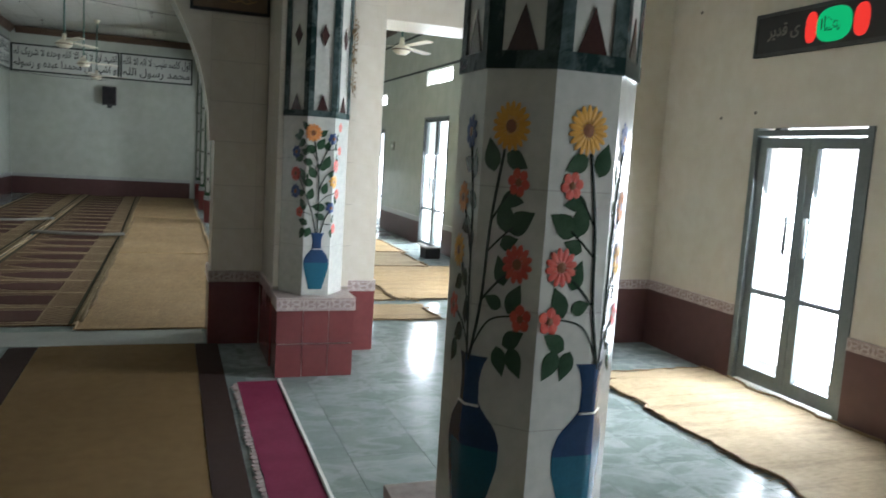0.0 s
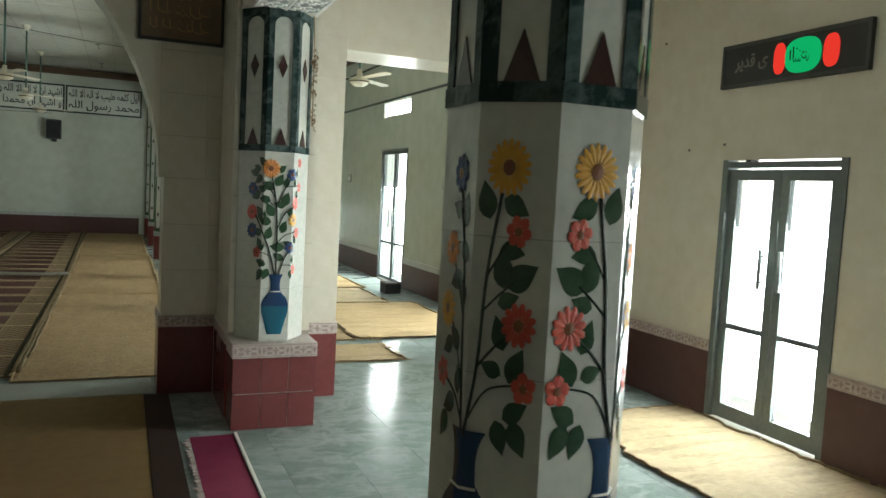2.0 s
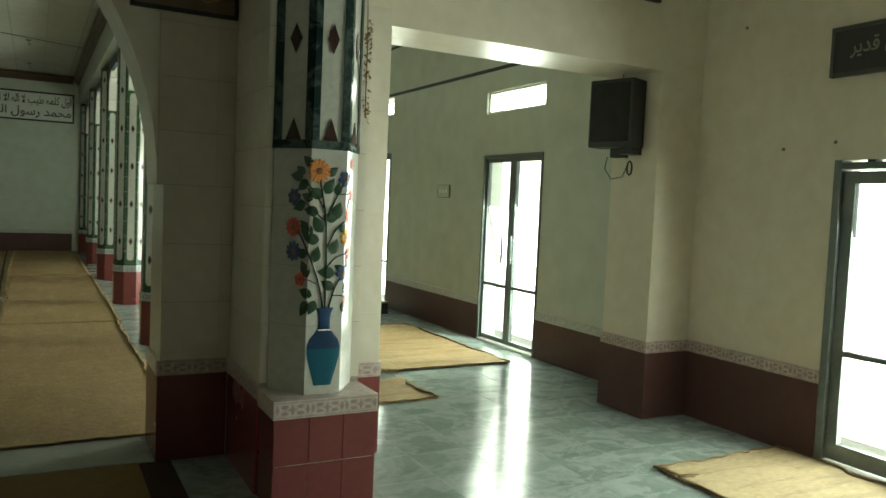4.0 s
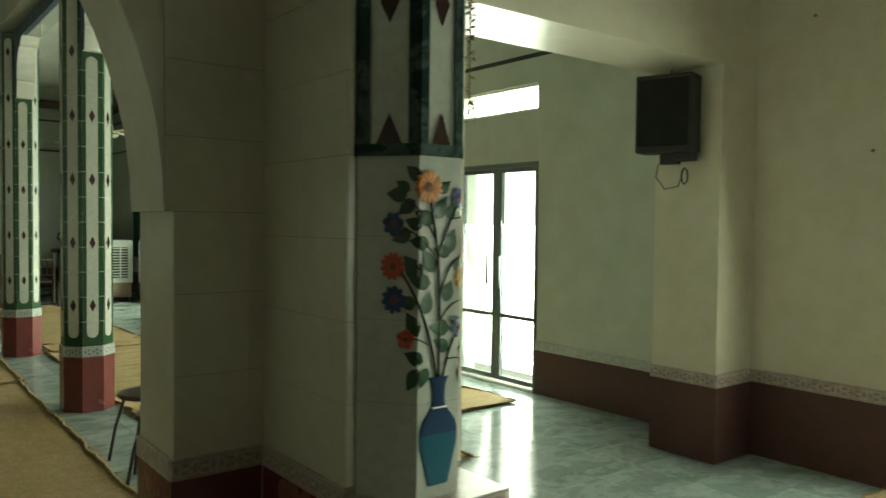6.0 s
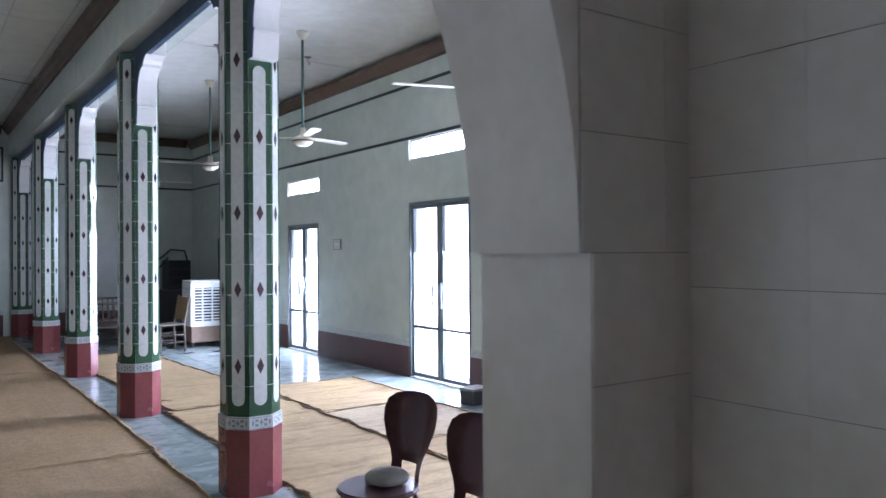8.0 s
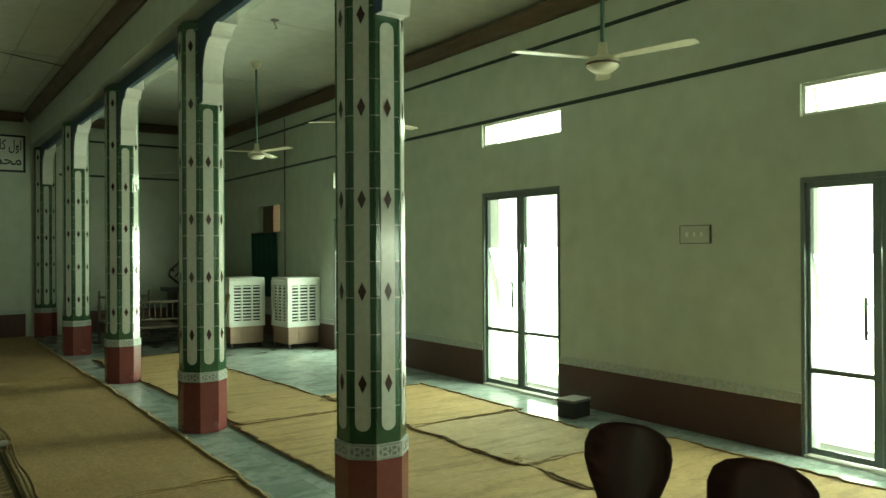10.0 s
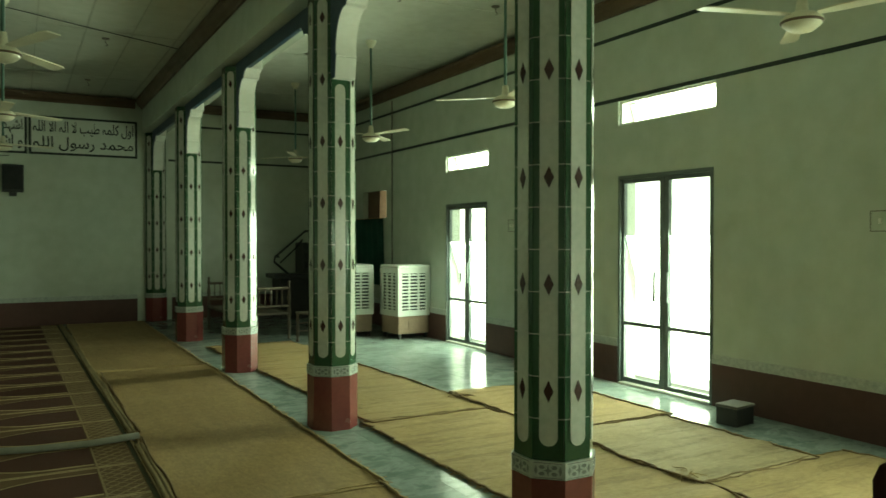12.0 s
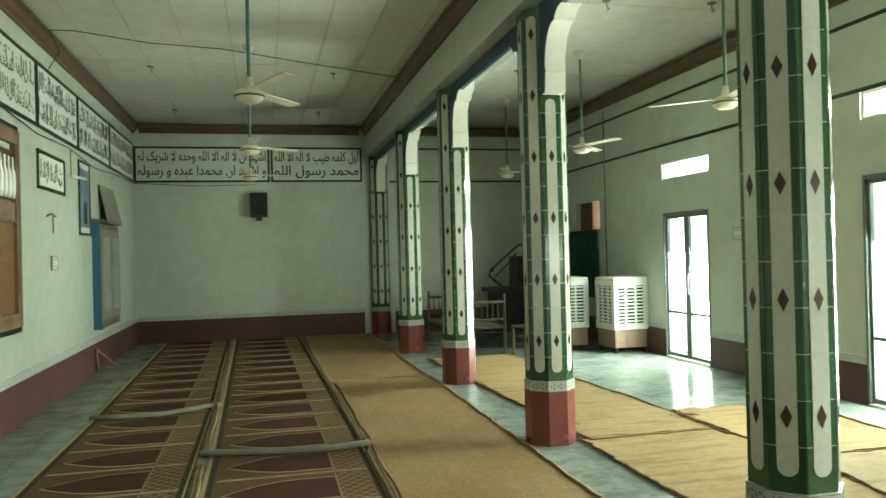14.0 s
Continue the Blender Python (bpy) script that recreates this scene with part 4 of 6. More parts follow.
turned_carpet(-1.83, -0.58, 13.25, 22.25, 0.85)
turned_carpet(-1.83, -0.59, 6.9, 13.22, 0.0)
turned_carpet(-3.11, -1.92, 15.2, 22.25, 1.0)
turned_carpet(-3.08, -1.91, 6.9, 15.15, 0.1)


def carpet_hem(x0, y0, x1, y1, seed):
    """A pale strip where the carpet's edge is folded over."""
    rnd = random.Random(seed)
    t = thing("carpet_hem", "pale folded hem strip lying between the prayer carpets", "carpet hem", "carpet hems")
    n = int((y1 - y0) / 0.3)
    bm = bmesh.new()
    rows = []
    for k in range(n + 1):
        x, y = x0 + (x1 - x0) * k / n + 0.008 * rnd.uniform(-1, 1), y0 + (y1 - y0) * k / n
        rows.append([bm.verts.new((x + u, y, h)) for u, h in ((-0.034, 0.013), (-0.028, 0.026), (-0.004, 0.030), (0.0, 0.022), (0.004, 0.031), (0.028, 0.026), (0.034, 0.013))])
    for a, b in zip(rows, rows[1:]):
        for i in range(6):
            bm.faces.new((a[i], a[i + 1], b[i + 1], b[i])).smooth = True
        bm.faces.new((b[0], b[6], a[6], a[0]))
    bm.faces.new(rows[0])
    bm.faces.new(rows[-1][::-1])
    part("strip", bm, M_HEM, t)


carpet_hem(-1.87, 7.0, -1.87, 13.0, 1)
carpet_hem(-1.87, 13.3, -1.99, 22.2, 2)
carpet_hem(-0.575, 7.0, -0.575, 13.0, 3)
carpet_hem(-0.565, 13.4, -0.70, 22.2, 4)


# ---------------------------------------------------------------- things in the hall


def rounded_box(x0, y0, z0, x1, y1, z1, r=0.02):
    return box(bmesh.new(), x0, y0, z0, x1, y1, z1, bevel=r)


def air_cooler(at):
    t = thing("air_cooler", "white plastic room air cooler with slatted vents on a brown base", "air cooler", "air coolers by the wall", at=at)
    w, dpt, h = 0.60, 0.58, 1.16
    part("tank", rounded_box(0.02, 0.02, 0.08, w - 0.02, dpt - 0.02, 0.36, 0.015), M_COOLER_BASE, t, "brown water tank")
    part("hatch", B(0.2, 0.012, 0.14, 0.42, 0.022, 0.30), M_COOLER_BASE, t)
    # solid box; its near-black colour gives the shade between the slats
    part("body", rounded_box(0.03, 0.03, 0.36, w - 0.03, dpt - 0.03, h - 0.01, 0.01), M_DARK, t, "solid body coloured near black as the shade behind the slats")
    part("lid", rounded_box(0, 0, h - 0.05, w, dpt, h, 0.02), M_COOLER, t)
    for x in (0.06, w - 0.06):
        for y in (0.06, dpt - 0.06):
            part("foot", B(x - 0.02, y - 0.02, 0, x + 0.02, y + 0.02, 0.08), M_BLACK, t)
    for side in range(4):
        bm = bmesh.new()
        L = w if side in (0, 2) else dpt
        box(bm, 0, 0, 0.36, 0.08, 0.03, h - 0.05)
        box(bm, L - 0.08, 0, 0.36, L, 0.03, h - 0.05)
        box(bm, 0.08, 0, 0.36, L - 0.08, 0.03, 0.45)
        box(bm, 0.08, 0, h - 0.13, L - 0.08, 0.03, h - 0.05)
        for c in (0.36, 0.64):
            box(bm, L * c - 0.012, 0.0, 0.45, L * c + 0.012, 0.03, h - 0.13)
        m = {0: pose(0, 0, 0), 1: pose(w, 0, 0, 0, 0, 90), 2: pose(w, dpt, 0, 0, 0, 180), 3: pose(0, dpt, 0, 0, 0, -90)}[side]
        grille = part("grille", bm, M_COOLER, t)
        grille.matrix_basis = m
        slat = mesh_of("slat", B(0.08, 0.004, -0.011, L - 0.08, 0.028, 0.011), M_COOLER)
        for k in range(11):
            piece("slat", slat, grille, pose(0, 0, 0.485 + 0.052 * k, 0, 0, 0))
    return t


air_cooler(pose(3.78, 17.50, 0, 0, 0, 4))
air_cooler(pose(3.05, 18.15, 0, 0, 0, -3))


def ceiling_fan(x, y, blades, drop=1.22):
    t = thing("ceiling_fan", "cream three-blade ceiling fan on a long rod", "ceiling fan", "ceiling fans", at=pose(x, y, CEIL))
    part("canopy", lathe(bmesh.new(), [(0.03, -0.10), (0.07, -0.03), (0.075, 0.0)]), M_FAN, t)
    part("rod", lathe(bmesh.new(), [(0.016, -drop), (0.016, -0.09)], 8), M_ROD, t, "slim painted rod")
    part("motor", lathe(bmesh.new(), [(0.02, -drop - 0.14), (0.07, -drop - 0.135), (0.115, -drop - 0.10), (0.125, -drop - 0.06), (0.09, -drop - 0.03), (0.04, -drop - 0.01), (0.028, -drop + 0.08)], 20), M_FAN, t)
    bl = bmesh.new()
    prism(bl, [(0.10, -0.03), (0.20, -0.045), (0.66, -0.064), (0.71, -0.045), (0.71, 0.045), (0.66, 0.058), (0.20, 0.045), (0.10, 0.03)], -0.004, 0.004)
    for v in bl.verts:
        v.co.z -= 0.10 * v.co.y
    me = mesh_of("blade", bl, M_FAN)
    for a in blades:
        piece("blade", me, t, pose(0, 0, -drop - 0.035, 0, 0, a))
    part("trim_ring", lathe(bmesh.new(), [(0.121, -drop - 0.088), (0.129, -drop - 0.083), (0.129, -drop - 0.074), (0.121, -drop - 0.07)], 20), M_CORNICE, t, "brown band round the motor")
    return t


for x, y, blades in ((-1.45, 13.35, (-64, 56)), (-1.50, 16.6, (-85, 35)), (-1.55, 19.9, (20, 140, 260))):
    ceiling_fan(x, y, blades)
for x, y, blades in ((2.95, 9.95, (43, 163, 283)), (2.88, 13.18, (18, 138, 258)), (2.80, 16.3, (47, 167, 287)), (2.80, 19.5, (5, 125, 245))):
    ceiling_fan(x, y, blades)


def moulded_chair(at):
    """A moulded seat and waisted back on thin steel legs; it faces -x."""
    t = thing("chair", "maroon moulded plastic chair on thin steel legs", "chair", "chairs beside the arch", at=at)
    n = 20
    pts = [(0.21 * math.cos(2 * math.pi * k / n) * (1.0 if math.cos(2 * math.pi * k / n) < 0 else 0.95), 0.205 * math.sin(2 * math.pi * k / n)) for k in range(n)]
    sb = prism(bmesh.new(), pts, 0.43, 0.455)
    bmesh.ops.bevel(sb, geom=[e for e in sb.edges if e.calc_length() > 0 and abs(e.verts[0].co.z - e.verts[1].co.z) < 1e-6], offset=0.008, segments=2, affect="EDGES")
    part("seat", sb, M_CHAIR, t)
    prof = [(0.44, 0.12), (0.49, 0.11), (0.53, 0.112), (0.58, 0.13), (0.65, 0.17), (0.72, 0.198), (0.78, 0.205), (0.83, 0.19), (0.86, 0.15), (0.875, 0.09)]
    bb = bmesh.new()
    rows = []
    for z, w in prof:
        x = 0.185 + (z - 0.44) * 0.22
        rows.append([bb.verts.new((x + 0.05 * (u ** 2) * -1 * w / 0.18, u * w, z)) for u in (-1, -0.5, 0, 0.5, 1)])
    for k, (a, b) in enumerate(zip(rows, rows[1:])):
        for i in ((0, 3) if k < 2 else range(4)):
            bb.faces.new((a[i], a[i + 1], b[i + 1], b[i])).smooth = True
    bmesh.ops.solidify(bb, geom=list(bb.faces), thickness=0.012)
    part("backrest", bb, M_CHAIR, t)
    for sx, sy in ((-1, -1), (-1, 1), (1, -1), (1, 1)):
        part("leg", tube(bmesh.new(), [(sx * 0.12, sy * 0.12, 0.432), (sx * 0.17, sy * 0.16, 0.22), (sx * 0.20, sy * 0.19, 0.0)], 0.0105, 8), M_BLACK, t)
    return t


ch = moulded_chair(pose(0.94, 8.13, 0, 0, 0, 8))
copy_thing(ch, pose(0.87, 7.53, 0, 0, 0, 0))
# ---------------------------------------------------------------- painted bouquets on the flower columns


def wrapped(apothem, start):
    """Maps (s, z, lift) onto an octagon: s metres along the perimeter from the edge or face centre at angle start."""
    side = 2 * apothem * math.tan(radians(22.5))

    def at(s, z, lift):
        base = (start % 360) / 45.0 * side + s
        k = math.floor(base / side + 0.5)
        u = base - k * side
        a = radians(45 * k)
        n = Vector((math.cos(a), math.sin(a), 0))
        t = Vector((-n.y, n.x, 0))
        return n * (apothem + lift) + t * u + Vector((0, 0, z))
    return at


def leaf(at, s, z, size, angle, parent):
    bm = bmesh.new()
    size *= 1.15
    c, sn = math.cos(radians(angle)), math.sin(radians(angle))
    n = 7
    rows = []
    for i in range(n + 1):
        t = i / n
        w = 0.31 * size * math.sin(math.pi * min(1, t * 1.02) ** 0.75) + 0.0004
        row = []
        for v in (-1, -0.5, 0, 0.5, 1):
            p, q = (t - 0.5) * size, v * w
            lift = 0.0012 + 0.0022 * (1 - abs(v)) * math.sin(math.pi * t) - (0.0012 if v == 0 else 0)
            row.append(bm.verts.new(at(s + p * c - q * sn, z + p * sn + q * c, lift)))
        rows.append(row)
    for a, b in zip(rows, rows[1:]):
        for i in range(4):
            bm.faces.new((a[i], a[i + 1], b[i + 1], b[i])).smooth = True
    part("leaf", bm, M_LEAF, parent)


def flower(at, s, z, r, petals, mat, parent):
    bm = bmesh.new()
    for k in range(petals):
        a = 2 * math.pi * k / petals + 0.2
        da = math.pi / petals * 1.04
        ring = []
        for rr, w, l in ((0.25, 0.8, 0.0026), (0.7, 1.0, 0.003), (0.9, 0.62, 0.0026), (1.0, 0.1, 0.0012)):
            ring.append([bm.verts.new(at(s + r * rr * math.cos(a + da * w * v), z + r * rr * math.sin(a + da * w * v), l + (0.001 if v == 0 else 0))) for v in (-1, 0, 1)])
        for p, q in zip(ring, ring[1:]):
            for i in range(2):
                bm.faces.new((p[i], p[i + 1], q[i + 1], q[i]))
    f = part("flower", bm, mat, parent)
    bm = bmesh.new()
    mid = bm.verts.new(at(s, z, 0.0055))
    rim = [bm.verts.new(at(s + 0.28 * r * math.cos(2 * math.pi * k / 10), z + 0.28 * r * math.sin(2 * math.pi * k / 10), 0.0042)) for k in range(10)]
    for k in range(10):
        bm.faces.new((mid, rim[k], rim[(k + 1) % 10]))
    part("flower_heart", bm, M_HEART, f)


def stem(at, pts, r, parent):
    """A smooth stalk through points (s, z)."""
    fine = []
    for i in range(len(pts) - 1):
        p0, p1, p2, p3 = (Vector(pts[max(0, min(len(pts) - 1, j))]) for j in (i - 1, i, i + 1, i + 2))
        for k in range(5):
            t = k / 5
            fine.append(0.5 * ((2 * p1) + (p2 - p0) * t + (2 * p0 - 5 * p1 + 4 * p2 - p3) * t * t + (3 * p1 - p0 - 3 * p2 + p3) * t ** 3))
    fine.append(Vector(pts[-1]))
    part("stem", tube(bmesh.new(), [at(p.x, p.y, 0.0) for p in fine], r * 0.75, 5), M_STEM, parent)


def vase(at, s0, z0, z1, w, parent):
    prof = [(0.0, 0.52), (0.15, 0.70), (0.38, 0.98), (0.50, 1.0), (0.60, 0.86), (0.68, 0.52), (0.73, 0.36), (0.86, 0.34), (0.95, 0.42), (1.0, 0.55)]
    vt = None
    for nm, lo, hi, mt in (("vase", 0.0, 0.47, M_VASE_LOW), ("vase_neck", 0.47, 1.0, M_VASE_TOP)):
        bm = bmesh.new()
        rows = []
        for i in range(15):
            t = lo + (hi - lo) * i / 14
            for (a, wa), (b, wb) in zip(prof, prof[1:]):
                if a <= t <= b + 1e-6:
                    hw = w * (wa + (wb - wa) * (t - a) / (b - a))
                    break
            rows.append([bm.verts.new(at(s0 + hw * v / 6, z0 + (z1 - z0) * t, 0.001 + 0.0025 * math.sqrt(max(0, 1 - (v / 6) ** 2)))) for v in range(-6, 7)])
        for a, b in zip(rows, rows[1:]):
            for i in range(12):
                bm.faces.new((a[i], a[i + 1], b[i + 1], b[i])).smooth = True
        ob = part(nm, bm, mt, parent)
        vt = vt or ob
    zz = z0 + (z1 - z0) * 0.715
    part("vase_ring", tube(bmesh.new(), [at(s0 + w * 0.38 * v / 6, zz, 0.0035) for v in range(-6, 7)], 0.0035, 5), M_WHITE, parent)


FA_SUN, FA = 0.231 * math.cos(radians(22.5)), 0.245 * math.cos(radians(22.5))


def sunflower_bouquet(parent, edge, flip):
    at0 = wrapped(FA_SUN, edge)
    wide = 0.88 if flip > 0 else 0.80
    at = lambda s, z, l: at0(flip * s * wide, z, l)
    vase(at, 0, 0.62, 1.075, 0.125, parent)
    flower(at, -0.092, 1.655, 0.062, 18, M_PETAL_YELLOW, parent)
    flower(at, -0.128, 1.52, 0.036, 6, M_PETAL_RED, parent)
    flower(at, -0.142, 1.32, 0.05, 12, M_PETAL_RED, parent)
    flower(at, -0.165, 1.185, 0.036, 5, M_PETAL_RED, parent)
    flower(at, 0.09, 1.64, 0.045, 8, M_PETAL_BLUE, parent)
    flower(at, 0.125, 1.47, 0.042, 10, M_PETAL_ORANGE, parent)
    flower(at, 0.135, 1.33, 0.046, 12, M_PETAL_YELLOW, parent)
    flower(at, 0.15, 1.18, 0.036, 6, M_PETAL_RED, parent)
    for s, z, size, ang in ((-0.118, 1.572, 0.068, 205), (-0.035, 1.585, 0.075, 75), (-0.115, 1.478, 0.06, 190), (-0.145, 1.425, 0.085, 150), (-0.09, 1.44, 0.08, 80), (-0.11, 1.372, 0.055, 160), (-0.09, 1.30, 0.07, 70), (-0.14, 1.232, 0.075, 115), (-0.07, 1.22, 0.055, 20), (-0.145, 1.132, 0.068, 150), (-0.155, 1.072, 0.075, 240), (-0.105, 1.07, 0.07, 250)):
        leaf(at, s, z, size, ang, parent)
    for s, z, size, ang in ((0.045, 1.56, 0.07, 100), (0.10, 1.56, 0.06, 20), (0.05, 1.47, 0.065, 30), (0.09, 1.40, 0.07, -20), (0.045, 1.38, 0.06, 60), (0.08, 1.27, 0.065, 35), (0.125, 1.245, 0.06, -30), (0.05, 1.18, 0.06, 80), (0.10, 1.115, 0.07, -25), (0.13, 1.06, 0.07, -60)):
        leaf(at, s, z, size, ang, parent)
    stem(at, [(0.0, 1.06), (-0.03, 1.22), (-0.045, 1.42), (-0.075, 1.60)], 0.006, parent)
    stem(at, [(-0.045, 1.42), (-0.08, 1.47), (-0.115, 1.51)], 0.004, parent)
    stem(at, [(-0.03, 1.22), (-0.08, 1.27), (-0.125, 1.30)], 0.005, parent)
    stem(at, [(-0.01, 1.10), (-0.06, 1.17), (-0.14, 1.19)], 0.004, parent)
    stem(at, [(-0.035, 1.34), (-0.08, 1.38), (-0.12, 1.41)], 0.004, parent)
    stem(at, [(0.01, 1.06), (0.03, 1.25), (0.045, 1.45), (0.085, 1.61)], 0.006, parent)
    stem(at, [(0.035, 1.32), (0.08, 1.40), (0.115, 1.45)], 0.004, parent)
    stem(at, [(0.02, 1.16), (0.07, 1.26), (0.12, 1.32)], 0.004, parent)
    stem(at, [(0.015, 1.09), (0.06, 1.14), (0.13, 1.17)], 0.004, parent)


sunflower_bouquet(sun_col, 202.5, -1)
sunflower_bouquet(sun_col, 292.5, 1)
sunflower_bouquet(sun_col, 22.5, -1)

flat = wrapped(FA, 270)


def at(s, z, lift):
    """The bouquet keeps its width where it turns onto the deeper side faces."""
    return flat(s if abs(s) < 0.094 else math.copysign(0.094 + 0.74 * (abs(s) - 0.094), s), z, lift)


vase(at, 0, 0.605, 1.0, 0.088, vase_col)
for s, z, r, n, mt in ((-0.053, 1.683, 0.062, 14, M_PETAL_ORANGE), (-0.20, 1.55, 0.045, 7, M_PETAL_BLUE), (-0.20, 1.40, 0.052, 12, M_PETAL_RED), (-0.195, 1.28, 0.052, 10, M_PETAL_BLUE), (-0.145, 1.14, 0.038, 5, M_PETAL_RED)):
    flower(at, s, z, r, n, mt, vase_col)
for s, z, r, n, mt in ((0.09, 1.65, 0.042, 6, M_PETAL_BLUE), (0.19, 1.73, 0.032, 5, M_PETAL_RED), (0.19, 1.57, 0.032, 5, M_PETAL_RED), (0.135, 1.465, 0.046, 8, M_PETAL_RED), (0.115, 1.355, 0.048, 9, M_PETAL_YELLOW), (0.17, 1.27, 0.04, 8, M_PETAL_RED), (0.09, 1.175, 0.04, 6, M_PETAL_BLUE), (0.13, 1.03, 0.036, 5, M_PETAL_RED)):
    flower(at, s, z, r, n, mt, vase_col)
for s, z, size, ang in ((-0.115, 1.73, 0.07, 140), (0.02, 1.685, 0.06, 40), (-0.185, 1.655, 0.075, 175), (-0.145, 1.61, 0.075, 215), (-0.16, 1.685, 0.06, 150), (-0.07, 1.575, 0.08, 155), (-0.115, 1.553, 0.065, 160), (-0.165, 1.505, 0.075, 200), (-0.09, 1.485, 0.075, 170), (0.005, 1.612, 0.08, 60), (-0.118, 1.395, 0.10, 130), (-0.05, 1.42, 0.085, 120), (-0.085, 1.345, 0.08, 175), (-0.14, 1.27, 0.07, 180), (-0.055, 1.27, 0.075, 75), (-0.118, 1.195, 0.085, 120), (0.0, 1.178, 0.085, 175), (0.01, 1.115, 0.07, 150)):
    leaf(at, s, z, size, ang, vase_col)
for s, z, size, ang in ((-0.11, 1.075, 0.075, 160), (-0.115, 0.995, 0.08, 240), (-0.07, 1.0, 0.07, 245), (0.01, 1.455, 0.07, 170), (0.05, 1.49, 0.085, 70), (0.04, 1.31, 0.075, 70), (0.05, 1.60, 0.06, 80), (0.12, 1.60, 0.06, 95), (0.15, 1.66, 0.055, 80), (0.15, 1.52, 0.06, 100), (0.085, 1.41, 0.055, 60), (0.14, 1.23, 0.06, 120), (0.07, 1.20, 0.055, 150), (0.11, 1.10, 0.055, 80), (0.10, 1.0, 0.06, 260)):
    leaf(at, s, z, size, ang, vase_col)
for pts, r in (([(0, 1.0), (0.0, 1.25), (-0.01, 1.45), (-0.045, 1.64)], 0.006), ([(-0.01, 1.0), (-0.045, 1.15), (-0.10, 1.28), (-0.165, 1.38)], 0.006), ([(-0.02, 1.44), (-0.10, 1.51), (-0.17, 1.545)], 0.004), ([(-0.02, 1.50), (-0.09, 1.60), (-0.15, 1.635)], 0.004), ([(-0.05, 1.12), (-0.09, 1.14), (-0.13, 1.14)], 0.004), ([(0.0, 1.30), (0.05, 1.40), (0.12, 1.45)], 0.005), ([(0.02, 1.0), (0.05, 1.10), (0.085, 1.16)], 0.005), ([(0.0, 1.20), (0.06, 1.26), (0.15, 1.28)], 0.004), ([(0.0, 1.46), (0.05, 1.57), (0.085, 1.63)], 0.005), ([(0.05, 1.57), (0.12, 1.58), (0.17, 1.58)], 0.004), ([(0.04, 1.06), (0.09, 1.06), (0.12, 1.04)], 0.004)):
    stem(at, pts, r, vase_col)

# dried garland hung on the pilaster
g = thing("garland", "dried brown flower garland hanging on the pilaster", "garland")
rnd = random.Random(5)
for zc, n in ((2.40, 46), (2.22, 34), (2.03, 30)):
    bm = bmesh.new()
    for k in range(n):
        a, h = rnd.uniform(0, 6.28), rnd.gauss(0, 0.045)
        c = Vector((1.318 + 0.018 * math.cos(a), 5.435 + 0.014 * math.sin(a), zc + h))
        w = Vector((rnd.uniform(-1, 1), rnd.uniform(-1, 1), rnd.uniform(-1, 1))).normalized() * 0.016
        u = w.orthogonal().normalized() * 0.006
        vs = [bm.verts.new(c + p) for p in (w, u, -w, -u)]
        bm.faces.new(vs)
    tagged(part("dried_blossom", bm, M_DRY, g), kind="stuff")
part("string", tube(bmesh.new(), [(1.30, 5.43, 2.78), (1.316, 5.434, 2.4), (1.318, 5.435, 1.98)], 0.003, 5), M_DRY, g)

# ---------------------------------------------------------------- writing

ARABIC = {"ا": (0xFE8D, 2), "ب": (0xFE8F, 4), "د": (0xFEA9, 2), "ر": (0xFEAD, 2), "س": (0xFEB1, 4), "ش": (0xFEB5, 4), "ط": (0xFEC1, 4), "ع": (0xFEC9, 4),
          "ق": (0xFED5, 4), "ک": (0xFB8E, 4), "ل": (0xFEDD, 4), "م": (0xFEE1, 4), "ن": (0xFEE5, 4), "ہ": (0xFBA6, 4), "و": (0xFEED, 2), "ی": (0xFBFC, 4), "ح": (0xFEA1, 4)}


def shaped(text):
    """Joins the letters of each word and sets them in drawing order."""
    words = []
    for word in text.split():
        w = word.replace("لا", "\ufefb")
        out = []
        for i, ch in enumerate(w):
            prev, nxt = (w[i - 1] if i else ""), (w[i + 1] if i + 1 < len(w) else "")
            joins_prev = prev in ARABIC and ARABIC[prev][1] == 4
            if ch == "\ufefb":
                out.append("\ufefc" if joins_prev else ch)
                continue
            base, forms = ARABIC[ch]
            joins_next = forms == 4 and (nxt in ARABIC or nxt == "\ufefb")
            out.append(chr(base + (3 if joins_prev and joins_next else 2 if joins_next else 1 if joins_prev else 0)))
        words.append("".join(out[::-1]))
    return " ".join(words[::-1])


def lettering(name, text, width, height, mat, parent, m):
    """Raised letters fitted into a width and a height, centred, in the local x and y of m."""
    cu = bpy.data.curves.new(name, "FONT")
    cu.body, cu.size, cu.extrude = text, 1.0, 0.004
    cu.resolution_u, cu.offset = 3, 0.012
    tmp = bpy.data.objects.new(name, cu)
    scene.collection.objects.link(tmp)
    me = bpy.data.meshes.new_from_object(tmp.evaluated_get(bpy.context.evaluated_depsgraph_get()))
    bpy.data.objects.remove(tmp)
    xs, ys = [v.co.x for v in me.vertices], [v.co.y for v in me.vertices]
    cx, cy = (min(xs) + max(xs)) / 2, (min(ys) + max(ys)) / 2
    sx, sy = width / (max(xs) - min(xs)), height / (max(ys) - min(ys))
    for v in me.vertices:
        v.co = ((v.co.x - cx) * sx, (v.co.y - cy) * sy, v.co.z)
    me.materials.clear()
    me.materials.append(mat)
    ob = new(name, me)
    ob.parent = parent
    ob.matrix_basis = m
    return ob


